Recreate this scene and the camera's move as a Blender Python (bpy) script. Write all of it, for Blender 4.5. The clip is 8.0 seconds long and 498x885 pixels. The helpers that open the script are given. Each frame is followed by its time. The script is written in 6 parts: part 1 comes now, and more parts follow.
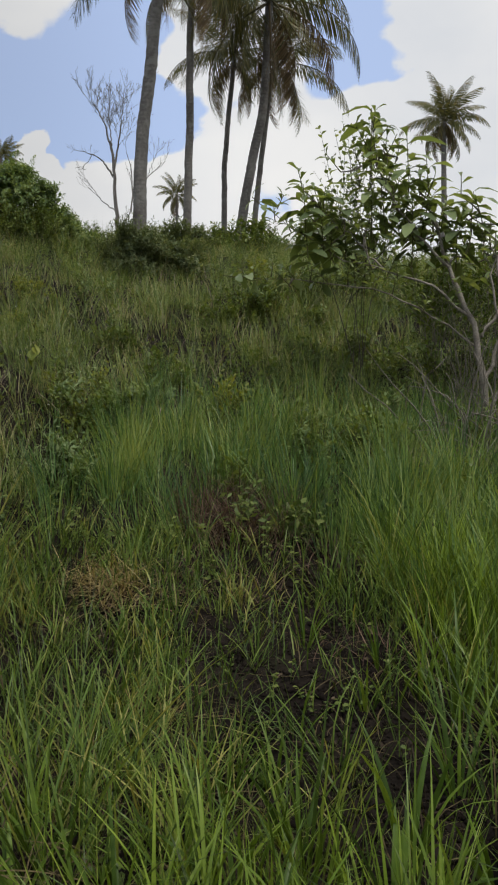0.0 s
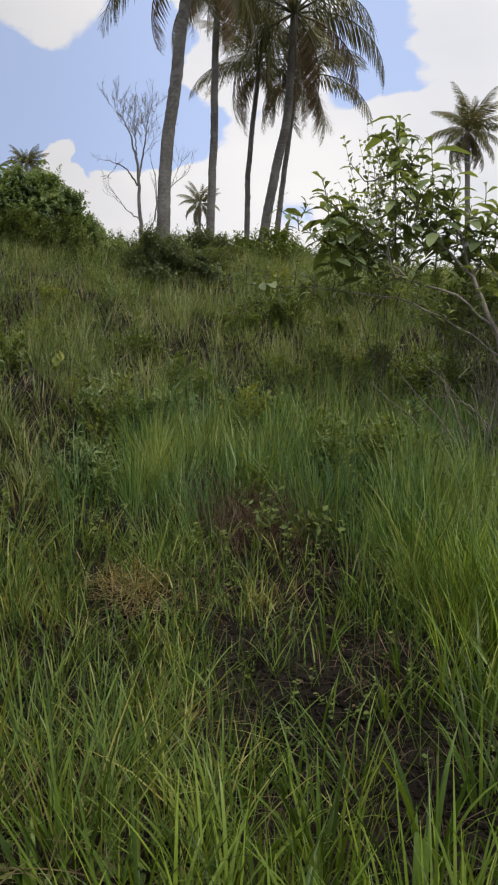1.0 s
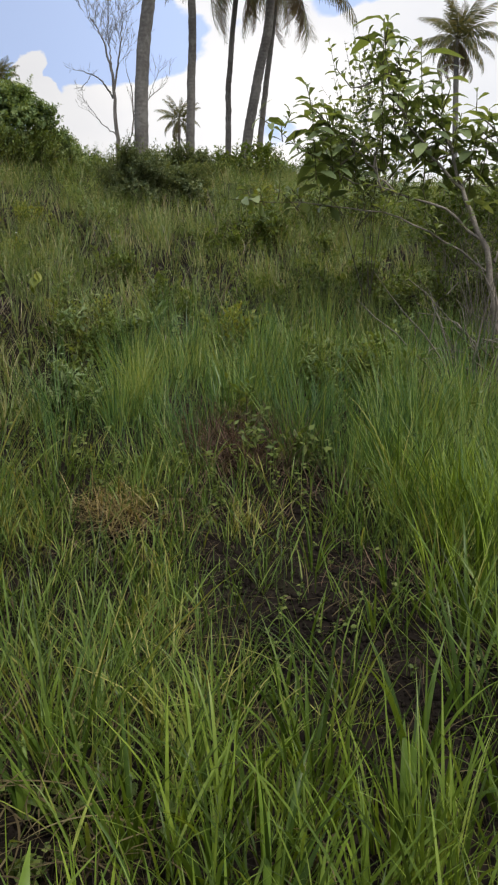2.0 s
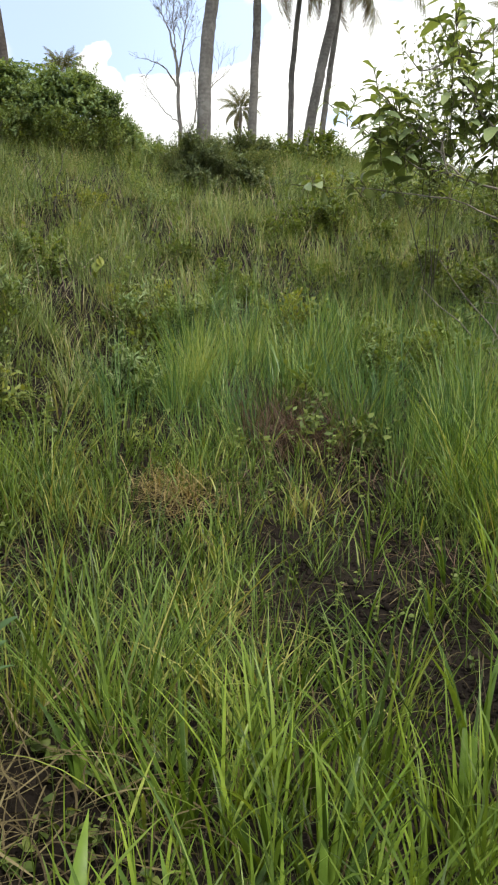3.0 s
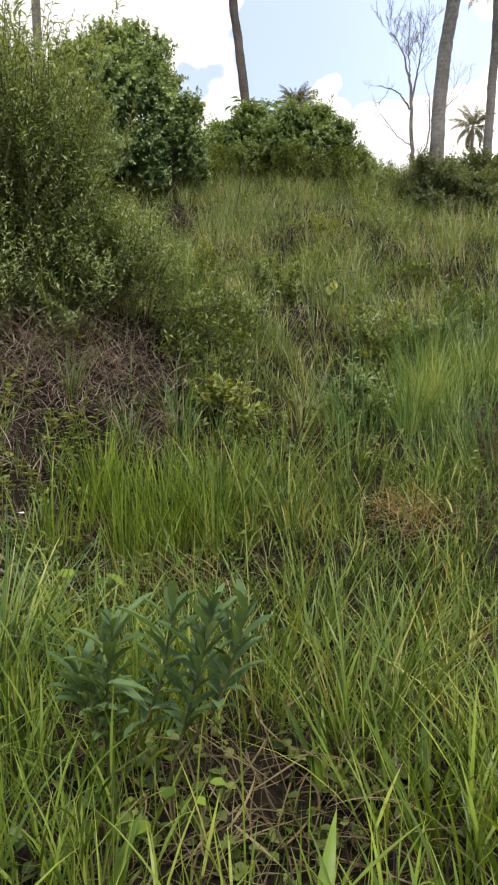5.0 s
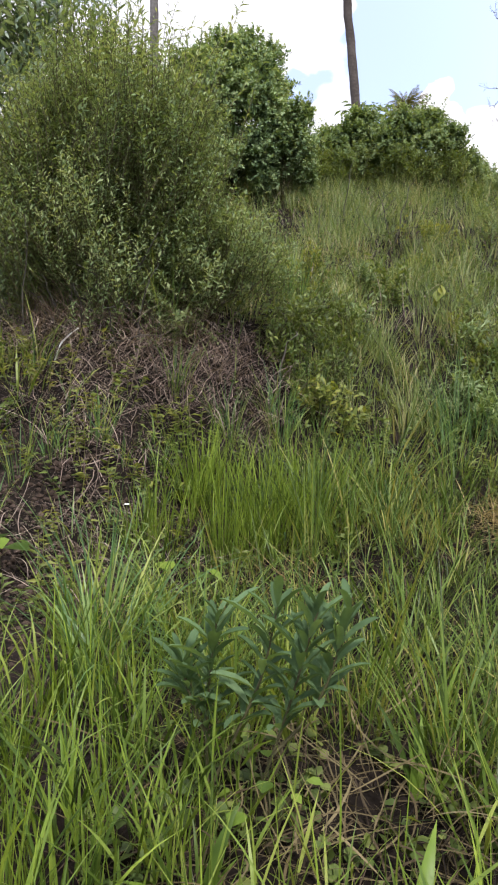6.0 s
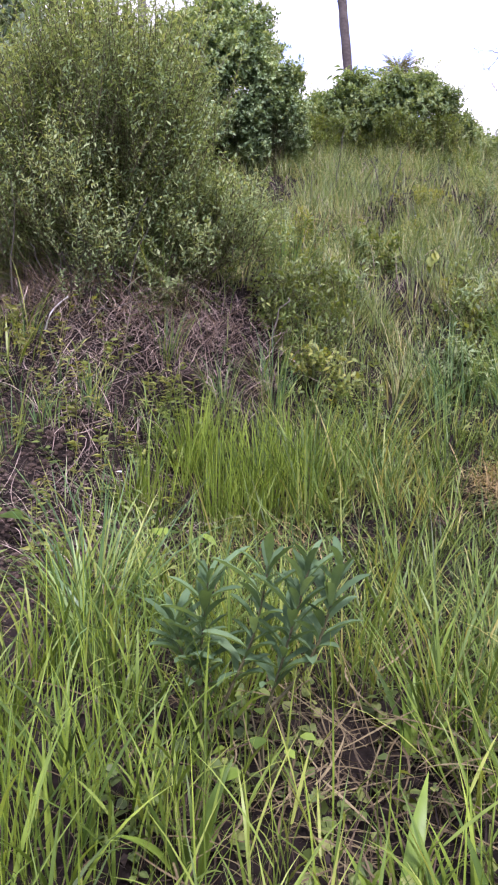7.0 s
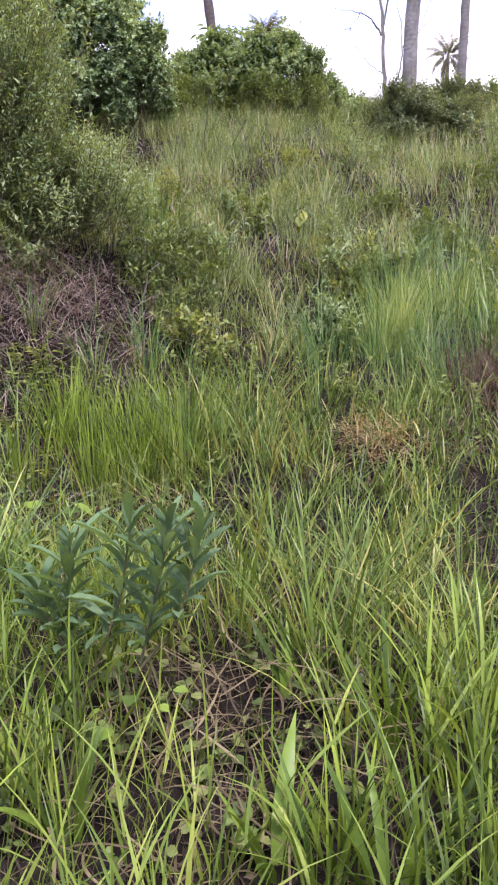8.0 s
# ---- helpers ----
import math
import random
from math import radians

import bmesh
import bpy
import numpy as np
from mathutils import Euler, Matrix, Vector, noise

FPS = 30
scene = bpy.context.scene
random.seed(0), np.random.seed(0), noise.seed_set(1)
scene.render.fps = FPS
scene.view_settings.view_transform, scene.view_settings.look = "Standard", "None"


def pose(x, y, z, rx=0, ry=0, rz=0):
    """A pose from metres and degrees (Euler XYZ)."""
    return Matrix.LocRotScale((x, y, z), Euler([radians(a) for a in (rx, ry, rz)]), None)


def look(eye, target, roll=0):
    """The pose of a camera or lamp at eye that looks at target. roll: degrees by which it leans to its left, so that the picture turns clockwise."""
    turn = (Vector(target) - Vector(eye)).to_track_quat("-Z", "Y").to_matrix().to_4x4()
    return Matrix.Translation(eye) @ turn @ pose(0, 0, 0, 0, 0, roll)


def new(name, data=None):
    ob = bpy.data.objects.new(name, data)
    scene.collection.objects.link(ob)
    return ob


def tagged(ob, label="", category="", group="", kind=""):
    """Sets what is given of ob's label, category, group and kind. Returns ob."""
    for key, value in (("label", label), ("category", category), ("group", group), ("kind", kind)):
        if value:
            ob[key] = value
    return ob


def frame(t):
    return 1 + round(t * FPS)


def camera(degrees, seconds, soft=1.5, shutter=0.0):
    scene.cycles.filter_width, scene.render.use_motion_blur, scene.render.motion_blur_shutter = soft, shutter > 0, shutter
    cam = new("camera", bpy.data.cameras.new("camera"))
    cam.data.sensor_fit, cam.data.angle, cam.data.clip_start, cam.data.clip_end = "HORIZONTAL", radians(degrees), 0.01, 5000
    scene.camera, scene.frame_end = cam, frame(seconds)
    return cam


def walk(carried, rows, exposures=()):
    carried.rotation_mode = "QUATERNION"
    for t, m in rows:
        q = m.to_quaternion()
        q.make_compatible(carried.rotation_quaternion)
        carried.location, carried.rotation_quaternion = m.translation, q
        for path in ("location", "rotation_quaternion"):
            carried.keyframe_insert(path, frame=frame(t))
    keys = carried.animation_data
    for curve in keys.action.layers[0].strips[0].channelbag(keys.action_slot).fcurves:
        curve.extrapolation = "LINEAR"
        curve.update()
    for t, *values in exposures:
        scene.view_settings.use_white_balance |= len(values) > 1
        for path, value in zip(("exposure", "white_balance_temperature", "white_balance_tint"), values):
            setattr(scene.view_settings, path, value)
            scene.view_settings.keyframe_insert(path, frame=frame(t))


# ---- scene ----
cam = camera(36.0, 8.0, soft=2.15)
PATH = [
    (0, (-0.234, 0.492, 1.57), (-0.218, 2.488, 1.44), -0.3),
    (0.5, (-0.235, 0.498, 1.564), (-0.27, 2.495, 1.444), -1.1),
    (1, (-0.253, 0.47, 1.561), (-0.288, 2.467, 1.453), 0.3),
    (1.5, (-0.277, 0.44, 1.559), (-0.275, 2.434, 1.4), 0.5),
    (1.7, (-0.252, 0.484, 1.544), (-0.231, 2.469, 1.304), -0.2),
    (2.8, (-0.282, 0.581, 1.467), (-0.38, 2.549, 1.129), 0.2),
    (3, (-0.288, 0.56, 1.474), (-0.422, 2.529, 1.15), 0.5),
    (3.5, (-0.307, 0.54, 1.462), (-0.628, 2.489, 1.145), 0.3),
    (4, (-0.341, 0.519, 1.462), (-0.896, 2.413, 1.141), -0.8),
    (4.2, (-0.353, 0.536, 1.441), (-0.96, 2.418, 1.14), -1.0),
    (5.3, (-0.393, 0.471, 1.447), (-1.114, 2.319, 1.191), 0.7),
    (5.5, (-0.403, 0.47, 1.44), (-1.165, 2.303, 1.194), 1.1),
    (6, (-0.424, 0.46, 1.425), (-1.333, 2.223, 1.168), 1.6),
    (6.5, (-0.44, 0.45, 1.402), (-1.398, 2.183, 1.121), 2.5),
    (7, (-0.412, 0.478, 1.383), (-1.305, 2.237, 1.057), 0.9),
    (7.5, (-0.371, 0.497, 1.362), (-1.138, 2.306, 0.989), 0.1),
    (8, (-0.315, 0.514, 1.348), (-0.945, 2.368, 0.94), -1.3),
]
walk(cam, [(t, look(eye, target, roll)) for t, eye, target, roll in PATH],
     ((0, -0.38, 6500, 9), (0.6, -0.26, 6550, 12), (1.7, -0.22, 6550, 12), (2.8, 0.54, 6600, 7), (3.5, 0.53, 6850, 8), (4.2, 0.6, 6950, 11), (5.3, 0.54, 6650, 13),
      (6.0, 0.71, 6250, 18), (6.5, 1.05, 5780, 32), (7.0, 1.26, 5720, 40), (7.5, 1.32, 5750, 40), (8.0, 1.27, 5850, 36)))

# ---- world, sun, exposure ----
SUN_EL, SUN_AZ = radians(64), radians(140)   # behind the path and to its right, through thin cloud
world = bpy.data.worlds.new("cloudy_sky")
scene.world = world
world.use_nodes = True


def bearing(yaw, elev):
    """Unit way for degrees to the left of +y and degrees above level."""
    a, e = radians(yaw), radians(elev)
    return (-math.sin(a) * math.cos(e), math.cos(a) * math.cos(e), math.sin(e))


def build_sky():
    nt = world.node_tree
    n, l = nt.nodes, nt.links
    n.clear()
    out, bg = n.new("ShaderNodeOutputWorld"), n.new("ShaderNodeBackground")
    sky = n.new("ShaderNodeTexSky")
    sky.sky_type, sky.sun_disc = "NISHITA", False
    sky.sun_elevation, sky.sun_rotation = SUN_EL, SUN_AZ
    sky.air_density, sky.dust_density = 1.0, 0.6
    co = n.new("ShaderNodeTexCoord")
    stretch = n.new("ShaderNodeVectorMath")
    stretch.operation = "MULTIPLY"
    stretch.inputs[1].default_value = (1, 1, 1.7)
    l.new(co.outputs["Generated"], stretch.inputs[0])
    big, fine = n.new("ShaderNodeTexNoise"), n.new("ShaderNodeTexNoise")
    for tex, scale, detail in ((big, 9.0, 7.0), (fine, 3.0, 5.0)):
        tex.inputs["Scale"].default_value = scale
        tex.inputs["Detail"].default_value = detail
        tex.inputs["Roughness"].default_value = 0.45
        l.new(stretch.outputs[0], tex.inputs["Vector"])

    def math_node(op, a, b):
        m = n.new("ShaderNodeMath")
        m.operation = op
        for i, v in enumerate((a, b)):
            if isinstance(v, (int, float)):
                m.inputs[i].default_value = v
            else:
                l.new(v, m.inputs[i])
        return m.outputs[0]

    bend, bent = n.new("ShaderNodeVectorMath"), n.new("ShaderNodeVectorMath")
    bend.operation, bent.operation = "MULTIPLY_ADD", "ADD"
    bend.inputs[1].default_value, bend.inputs[2].default_value = (0.11, 0.11, 0.11), (-0.055, -0.055, -0.055)
    l.new(big.outputs["Color"], bend.inputs[0])
    l.new(bend.outputs[0], bent.inputs[0])
    l.new(co.outputs["Generated"], bent.inputs[1])
    way = n.new("ShaderNodeVectorMath")
    way.operation = "NORMALIZE"
    l.new(bent.outputs[0], way.inputs[0])
    cover = math_node("MULTIPLY_ADD", big.outputs["Fac"], 0.8)
    cover.node.inputs[2].default_value = 0.13
    crisp = n.new("ShaderNodeTexNoise")
    crisp.inputs["Scale"].default_value, crisp.inputs["Detail"].default_value = 38.0, 4.0
    l.new(co.outputs["Generated"], crisp.inputs["Vector"])
    cover = math_node("MULTIPLY_ADD", crisp.outputs["Fac"], 0.2), cover
    cover[0].node.inputs[2].default_value = 0.0
    l.new(cover[1], cover[0].node.inputs[2])
    cover = cover[0]
    # openings of blue (negative) and separate clouds (positive): yaw, elevation, inner and outer radius, weight
    for yaw, el, r0, r1, w in ((14.0, 21.5, 4, 9.5, -0.6), (8.0, 21.5, 2, 5.5, -0.45), (-8.0, 23.5, 1.5, 4.4, -0.4), (-2, 14.5, 0.3, 2.2, -0.2), (15.4, 17.3, 0.6, 1.8, 0.8), (14.0, 15.3, 0.8, 2.2, 0.75), (15.5, 27.5, 0.3, 5.5, 0.62), (5.0, 24.0, 0.3, 4.2, 0.36),
                               (10, 12.5, 1.5, 4, 0.3), (23.0, 20.8, 1.0, 3.2, 0.7), (27, 24, 2, 6, 0.3), (24.5, 17.0, 0.8, 3.0, -0.4), (31, 20, 2, 6, 0.4), (10, 32, 1, 4.0, 0.5), (60, 35, 5, 25, -0.2), (-70, 40, 5, 25, -0.2), (170, 45, 10, 45, -0.25)):
        dot = n.new("ShaderNodeVectorMath")
        dot.operation = "DOT_PRODUCT"
        dot.inputs[1].default_value = bearing(yaw, el)
        l.new(way.outputs[0], dot.inputs[0])
        ring = n.new("ShaderNodeMapRange")
        ring.interpolation_type = "SMOOTHSTEP"
        ring.inputs["From Min"].default_value, ring.inputs["From Max"].default_value = math.cos(radians(r1)), math.cos(radians(r0))
        ring.inputs["To Min"].default_value, ring.inputs["To Max"].default_value = 0, w
        l.new(dot.outputs["Value"], ring.inputs["Value"])
        cover = math_node("ADD", cover, ring.outputs[0])
    mask = n.new("ShaderNodeMapRange")
    mask.interpolation_type = "SMOOTHSTEP"
    mask.inputs["From Min"].default_value, mask.inputs["From Max"].default_value = 0.36, 0.5
    l.new(cover, mask.inputs["Value"])
    cloud = n.new("ShaderNodeValToRGB")
    cloud.color_ramp.elements[0].position, cloud.color_ramp.elements[0].color = 0.3, (0.86, 0.89, 0.95, 1)
    cloud.color_ramp.elements[1].position, cloud.color_ramp.elements[1].color = 0.62, (1.12, 1.11, 1.1, 1)
    l.new(fine.outputs["Fac"], cloud.inputs["Fac"])
    blue = n.new("ShaderNodeMix")
    blue.data_type, blue.blend_type = "RGBA", "MULTIPLY"
    blue.inputs["Factor"].default_value = 1.0
    l.new(sky.outputs[0], blue.inputs["A"])
    blue.inputs["B"].default_value = (SKY, SKY, SKY, 1)
    both = n.new("ShaderNodeMix")
    both.data_type = "RGBA"
    l.new(mask.outputs[0], both.inputs["Factor"])
    haze = n.new("ShaderNodeMix")
    haze.data_type = "RGBA"
    haze.inputs["Factor"].default_value = 0.62
    haze.inputs["B"].default_value = (0.82, 1.0, 1.45, 1)
    l.new(blue.outputs["Result"], haze.inputs["A"])
    l.new(haze.outputs["Result"], both.inputs["A"])
    l.new(cloud.outputs["Color"], both.inputs["B"])
    # the sky deepens away from the sun
    far = n.new("ShaderNodeVectorMath")
    far.operation = "DOT_PRODUCT"
    far.inputs[1].default_value = bearing(32, 16)
    l.new(co.outputs["Generated"], far.inputs[0])
    dim = n.new("ShaderNodeMapRange")
    dim.interpolation_type = "SMOOTHSTEP"
    dim.inputs["From Min"].default_value, dim.inputs["From Max"].default_value = math.cos(radians(28)), math.cos(radians(7))
    dim.inputs["To Min"].default_value, dim.inputs["To Max"].default_value = 1.0, 0.78
    l.new(far.outputs["Value"], dim.inputs["Value"])
    l.new(dim.outputs[0], bg.inputs["Strength"])
    l.new(both.outputs["Result"], bg.inputs["Color"])
    l.new(bg.outputs[0], out.inputs[0])


SKY = 0.13
build_sky()
sun = new("sun", bpy.data.lights.new("sun", "SUN"))
sun.data.energy, sun.data.angle, sun.data.color = 3.0, radians(10), (1.0, 0.95, 0.86)
sun.matrix_basis = look((0, 0, 0), tuple(-v for v in (math.sin(SUN_AZ) * math.cos(SUN_EL), math.cos(SUN_AZ) * math.cos(SUN_EL), math.sin(SUN_EL))))


# ---- materials ----
def material(name):
    m = bpy.data.materials.new(name)
    m.use_nodes = True
    m.node_tree.nodes.clear()
    return m, m.node_tree.nodes, m.node_tree.links


def ramp(n, stops):
    r = n.new("ShaderNodeValToRGB")
    e = r.color_ramp.elements
    while len(e) < len(stops):
        e.new(0.5)
    for i, c in enumerate(stops):
        e[i].position, e[i].color = i / (len(stops) - 1), (*c, 1)
    return r


def leaf_material(name, stops, rough=0.5, through_light=0.35, by_object=False, patch=1.2, blotch=30.0, spec=0.3):
    """Thin green stuff: its colour varies from blade to blade, from patch to patch, and with small blotches."""
    m, n, l = material(name)
    out = n.new("ShaderNodeOutputMaterial")
    if by_object:
        rnd = n.new("ShaderNodeObjectInfo").outputs["Random"]
    else:
        rnd = n.new("ShaderNodeNewGeometry").outputs["Random Per Island"]
    co = n.new("ShaderNodeTexCoord")
    wide, small = n.new("ShaderNodeTexNoise"), n.new("ShaderNodeTexNoise")
    wide.inputs["Scale"].default_value, small.inputs["Scale"].default_value = patch, blotch
    wide.inputs["Detail"].default_value = 3
    l.new(co.outputs["Object"], wide.inputs["Vector"])
    l.new(co.outputs["Object"], small.inputs["Vector"])
    a = n.new("ShaderNodeMath")
    a.operation = "MULTIPLY_ADD"
    l.new(wide.outputs["Fac"], a.inputs[0])
    a.inputs[1].default_value, a.inputs[2].default_value = 1.6, -0.8
    b = n.new("ShaderNodeMath")
    b.operation = "MULTIPLY_ADD"
    l.new(rnd, b.inputs[0])
    b.inputs[1].default_value = 0.88
    b.inputs[2].default_value = 0.06
    c = n.new("ShaderNodeMath")
    c.operation, c.use_clamp = "ADD", True
    l.new(a.outputs[0], c.inputs[0])
    l.new(b.outputs[0], c.inputs[1])
    col = ramp(n, stops)
    l.new(c.outputs[0], col.inputs["Fac"])
    shade = n.new("ShaderNodeMix")
    shade.data_type, shade.blend_type = "RGBA", "MULTIPLY"
    shade.inputs["Factor"].default_value = 0.55
    tone = ramp(n, ((0.45, 0.5, 0.4), (1.25, 1.2, 1.1)))
    l.new(small.outputs["Fac"], tone.inputs["Fac"])
    l.new(col.outputs["Color"], shade.inputs["A"])
    l.new(tone.outputs["Color"], shade.inputs["B"])
    p, t, mix = n.new("ShaderNodeBsdfPrincipled"), n.new("ShaderNodeBsdfTranslucent"), n.new("ShaderNodeMixShader")
    p.inputs["Roughness"].default_value, p.inputs["Specular IOR Level"].default_value = rough, spec
    warm = n.new("ShaderNodeMix")
    warm.data_type, warm.blend_type = "RGBA", "MULTIPLY"
    warm.inputs["Factor"].default_value = 1.0
    warm.inputs["B"].default_value = (1.5, 1.35, 0.5, 1)
    l.new(shade.outputs["Result"], warm.inputs["A"])
    l.new(shade.outputs["Result"], p.inputs["Base Color"])
    l.new(warm.outputs["Result"], t.inputs["Color"])
    mix.inputs[0].default_value = through_light
    l.new(p.outputs[0], mix.inputs[1])
    l.new(t.outputs[0], mix.inputs[2])
    l.new(mix.outputs[0], out.inputs[0])
    return m


def rough_material(name, stops, scale, rough=0.85, bump=0.4, rings=0.0, stain=None, spec=0.12):
    """Bark, soil, dead wood: two scales of noise, bumped; rings: bands across z, a metre count; stain: pale or dark blotches."""
    m, n, l = material(name)
    out, p = n.new("ShaderNodeOutputMaterial"), n.new("ShaderNodeBsdfPrincipled")
    co = n.new("ShaderNodeTexCoord")
    wide, small = n.new("ShaderNodeTexNoise"), n.new("ShaderNodeTexNoise")
    wide.inputs["Scale"].default_value, small.inputs["Scale"].default_value = scale, scale * 9
    for tex in (wide, small):
        tex.inputs["Detail"].default_value = 6
        l.new(co.outputs["Object"], tex.inputs["Vector"])
    add = n.new("ShaderNodeMath")
    add.operation = "MULTIPLY_ADD"
    l.new(small.outputs["Fac"], add.inputs[0])
    add.inputs[1].default_value = 0.9
    sub = n.new("ShaderNodeMath")
    sub.operation = "MULTIPLY_ADD"
    l.new(wide.outputs["Fac"], sub.inputs[0])
    sub.inputs[1].default_value, sub.inputs[2].default_value = 1.3, -0.6
    l.new(sub.outputs[0], add.inputs[2])
    height = add.outputs[0]
    if rings:
        sep, wave = n.new("ShaderNodeSeparateXYZ"), n.new("ShaderNodeTexWave")
        wave.bands_direction, wave.inputs["Scale"].default_value = "Z", rings
        wave.inputs["Distortion"].default_value, wave.inputs["Detail"].default_value = 3.0, 3
        l.new(co.outputs["Object"], wave.inputs["Vector"])
        n.remove(sep)
        more = n.new("ShaderNodeMath")
        more.operation = "MULTIPLY_ADD"
        l.new(wave.outputs["Fac"], more.inputs[0])
        more.inputs[1].default_value = 0.08
        l.new(height, more.inputs[2])
        height = more.outputs[0]
    col = ramp(n, stops)
    l.new(height, col.inputs["Fac"])
    colour = col.outputs["Color"]
    if stain:
        v = n.new("ShaderNodeTexNoise")
        v.inputs["Scale"].default_value, v.inputs["Detail"].default_value = scale * 2.5, 4
        l.new(co.outputs["Object"], v.inputs["Vector"])
        edge = n.new("ShaderNodeMapRange")
        edge.inputs["From Min"].default_value, edge.inputs["From Max"].default_value = 0.56, 0.62
        l.new(v.outputs["Fac"], edge.inputs["Value"])
        mix = n.new("ShaderNodeMix")
        mix.data_type = "RGBA"
        l.new(edge.outputs[0], mix.inputs["Factor"])
        l.new(colour, mix.inputs["A"])
        mix.inputs["B"].default_value = (*stain, 1)
        colour = mix.outputs["Result"]
    l.new(colour, p.inputs["Base Color"])
    p.inputs["Roughness"].default_value, p.inputs["Specular IOR Level"].default_value = rough, spec
    bmp = n.new("ShaderNodeBump")
    bmp.inputs["Strength"].default_value, bmp.inputs["Distance"].default_value = bump, 0.03
    l.new(height, bmp.inputs["Height"])
    l.new(bmp.outputs[0], p.inputs["Normal"])
    l.new(p.outputs[0], out.inputs[0])
    return m


# Damp earth; the shade between blades is put into this near-black colour.
SOIL = rough_material("damp_shaded_soil", ((0.004, 0.0034, 0.0028), (0.009, 0.0072, 0.006), (0.019, 0.0152, 0.0122), (0.017, 0.018, 0.009)), 2.2, 0.9, 0.8, spec=0.04)
DRY_SOIL = rough_material("dry_soil", ((0.027, 0.019, 0.014), (0.061, 0.044, 0.033), (0.115, 0.087, 0.065)), 4.0, 0.95, 0.8)
PALM_BARK = rough_material("palm_bark", ((0.059, 0.054, 0.049), (0.138, 0.13, 0.121), (0.236, 0.227, 0.209)), 1.6, 0.9, 0.6, rings=3.2, stain=(0.185, 0.18, 0.168))
DARK_BARK = rough_material("dark_palm_bark", ((0.033, 0.026, 0.024), (0.072, 0.061, 0.055), (0.127, 0.11, 0.099)), 2.0, 0.9, 0.6, rings=3.2)
PALE_TWIG = rough_material("pale_twig_bark", ((0.102, 0.091, 0.081), (0.232, 0.21, 0.189), (0.406, 0.378, 0.338)), 5.0, 0.85, 0.4)
TWIG = rough_material("grey_twig_bark", ((0.03, 0.027, 0.022), (0.075, 0.068, 0.055), (0.15, 0.14, 0.12)), 5.0, 0.85, 0.4)
MID_TWIG = rough_material("grey_brown_limb_bark", ((0.08, 0.068, 0.058), (0.183, 0.163, 0.137), (0.319, 0.29, 0.247)), 6.0, 0.85, 0.5)
STEM = rough_material("green_stem_bark", ((0.04, 0.05, 0.02), (0.09, 0.085, 0.04), (0.14, 0.12, 0.07)), 8.0, 0.7, 0.3)
PETAL = rough_material("white_petal", ((0.6, 0.6, 0.55), (0.85, 0.85, 0.8)), 20.0, 0.6, 0.1)
GRASS_LONG = leaf_material("long_grass_blade", ((0.031, 0.053, 0.012), (0.064, 0.106, 0.017), (0.11, 0.173, 0.027), (0.178, 0.25, 0.047), (0.249, 0.296, 0.064)), 0.4, 0.28, spec=0.2)
GRASS_BRIGHT = leaf_material("bright_grass_blade", ((0.062, 0.098, 0.016), (0.115, 0.176, 0.028), (0.182, 0.274, 0.04), (0.277, 0.369, 0.06)), 0.4, 0.32, patch=2.5, spec=0.2)
GRASS_MUD = leaf_material("trampled_grass_blade", ((0.03, 0.051, 0.014), (0.062, 0.105, 0.022), (0.106, 0.174, 0.035), (0.177, 0.245, 0.056), (0.328, 0.312, 0.102)), 0.4, 0.28, patch=2.0, spec=0.2)
GRASS_TALL = leaf_material("tall_fine_grass_blade", ((0.043, 0.092, 0.038), (0.076, 0.147, 0.053), (0.119, 0.217, 0.071), (0.204, 0.292, 0.081), (0.311, 0.357, 0.106)), 0.4, 0.32, spec=0.3)
GRASS_HILL = leaf_material("hillside_grass_blade", ((0.067, 0.102, 0.037), (0.121, 0.178, 0.058), (0.181, 0.259, 0.088), (0.263, 0.322, 0.132), (0.408, 0.379, 0.213)), 0.45, 0.35, patch=1.6, spec=0.3)
STRAW = leaf_material("dead_straw", ((0.03, 0.02, 0.009), (0.063, 0.046, 0.022), (0.113, 0.087, 0.041), (0.188, 0.155, 0.081)), 0.7, 0.15)
STRAW_GOLD = leaf_material("golden_dead_straw", ((0.068, 0.045, 0.017), (0.142, 0.101, 0.038), (0.243, 0.181, 0.073), (0.351, 0.285, 0.135)), 0.6, 0.2)
STRAW_GREY = leaf_material("grey_dead_straw", ((0.08, 0.056, 0.048), (0.18, 0.133, 0.116), (0.31, 0.245, 0.213), (0.46, 0.38, 0.32)), 0.75, 0.12)
STRAW_BROWN = leaf_material("brown_dead_blade", ((0.05, 0.03, 0.022), (0.1, 0.062, 0.045), (0.17, 0.11, 0.08), (0.25, 0.18, 0.13)), 0.75, 0.15)
THATCH = leaf_material("brown_thatch", ((0.009, 0.006, 0.005), (0.022, 0.015, 0.011), (0.049, 0.034, 0.022), (0.098, 0.071, 0.045)), 0.8, 0.1)
WEED = leaf_material("weed_leaf", ((0.056, 0.09, 0.027), (0.095, 0.14, 0.038), (0.14, 0.196, 0.05), (0.202, 0.241, 0.067)), 0.5, 0.35)
WEED_PALE = leaf_material("yellowish_weed_leaf", ((0.112, 0.158, 0.038), (0.194, 0.238, 0.054), (0.295, 0.301, 0.076)), 0.5, 0.4)
SHRUB_FINE = leaf_material("narrow_shrub_leaf", ((0.093, 0.142, 0.066), (0.151, 0.217, 0.102), (0.22, 0.294, 0.146), (0.321, 0.38, 0.199)), 0.5, 0.35, spec=0.09)
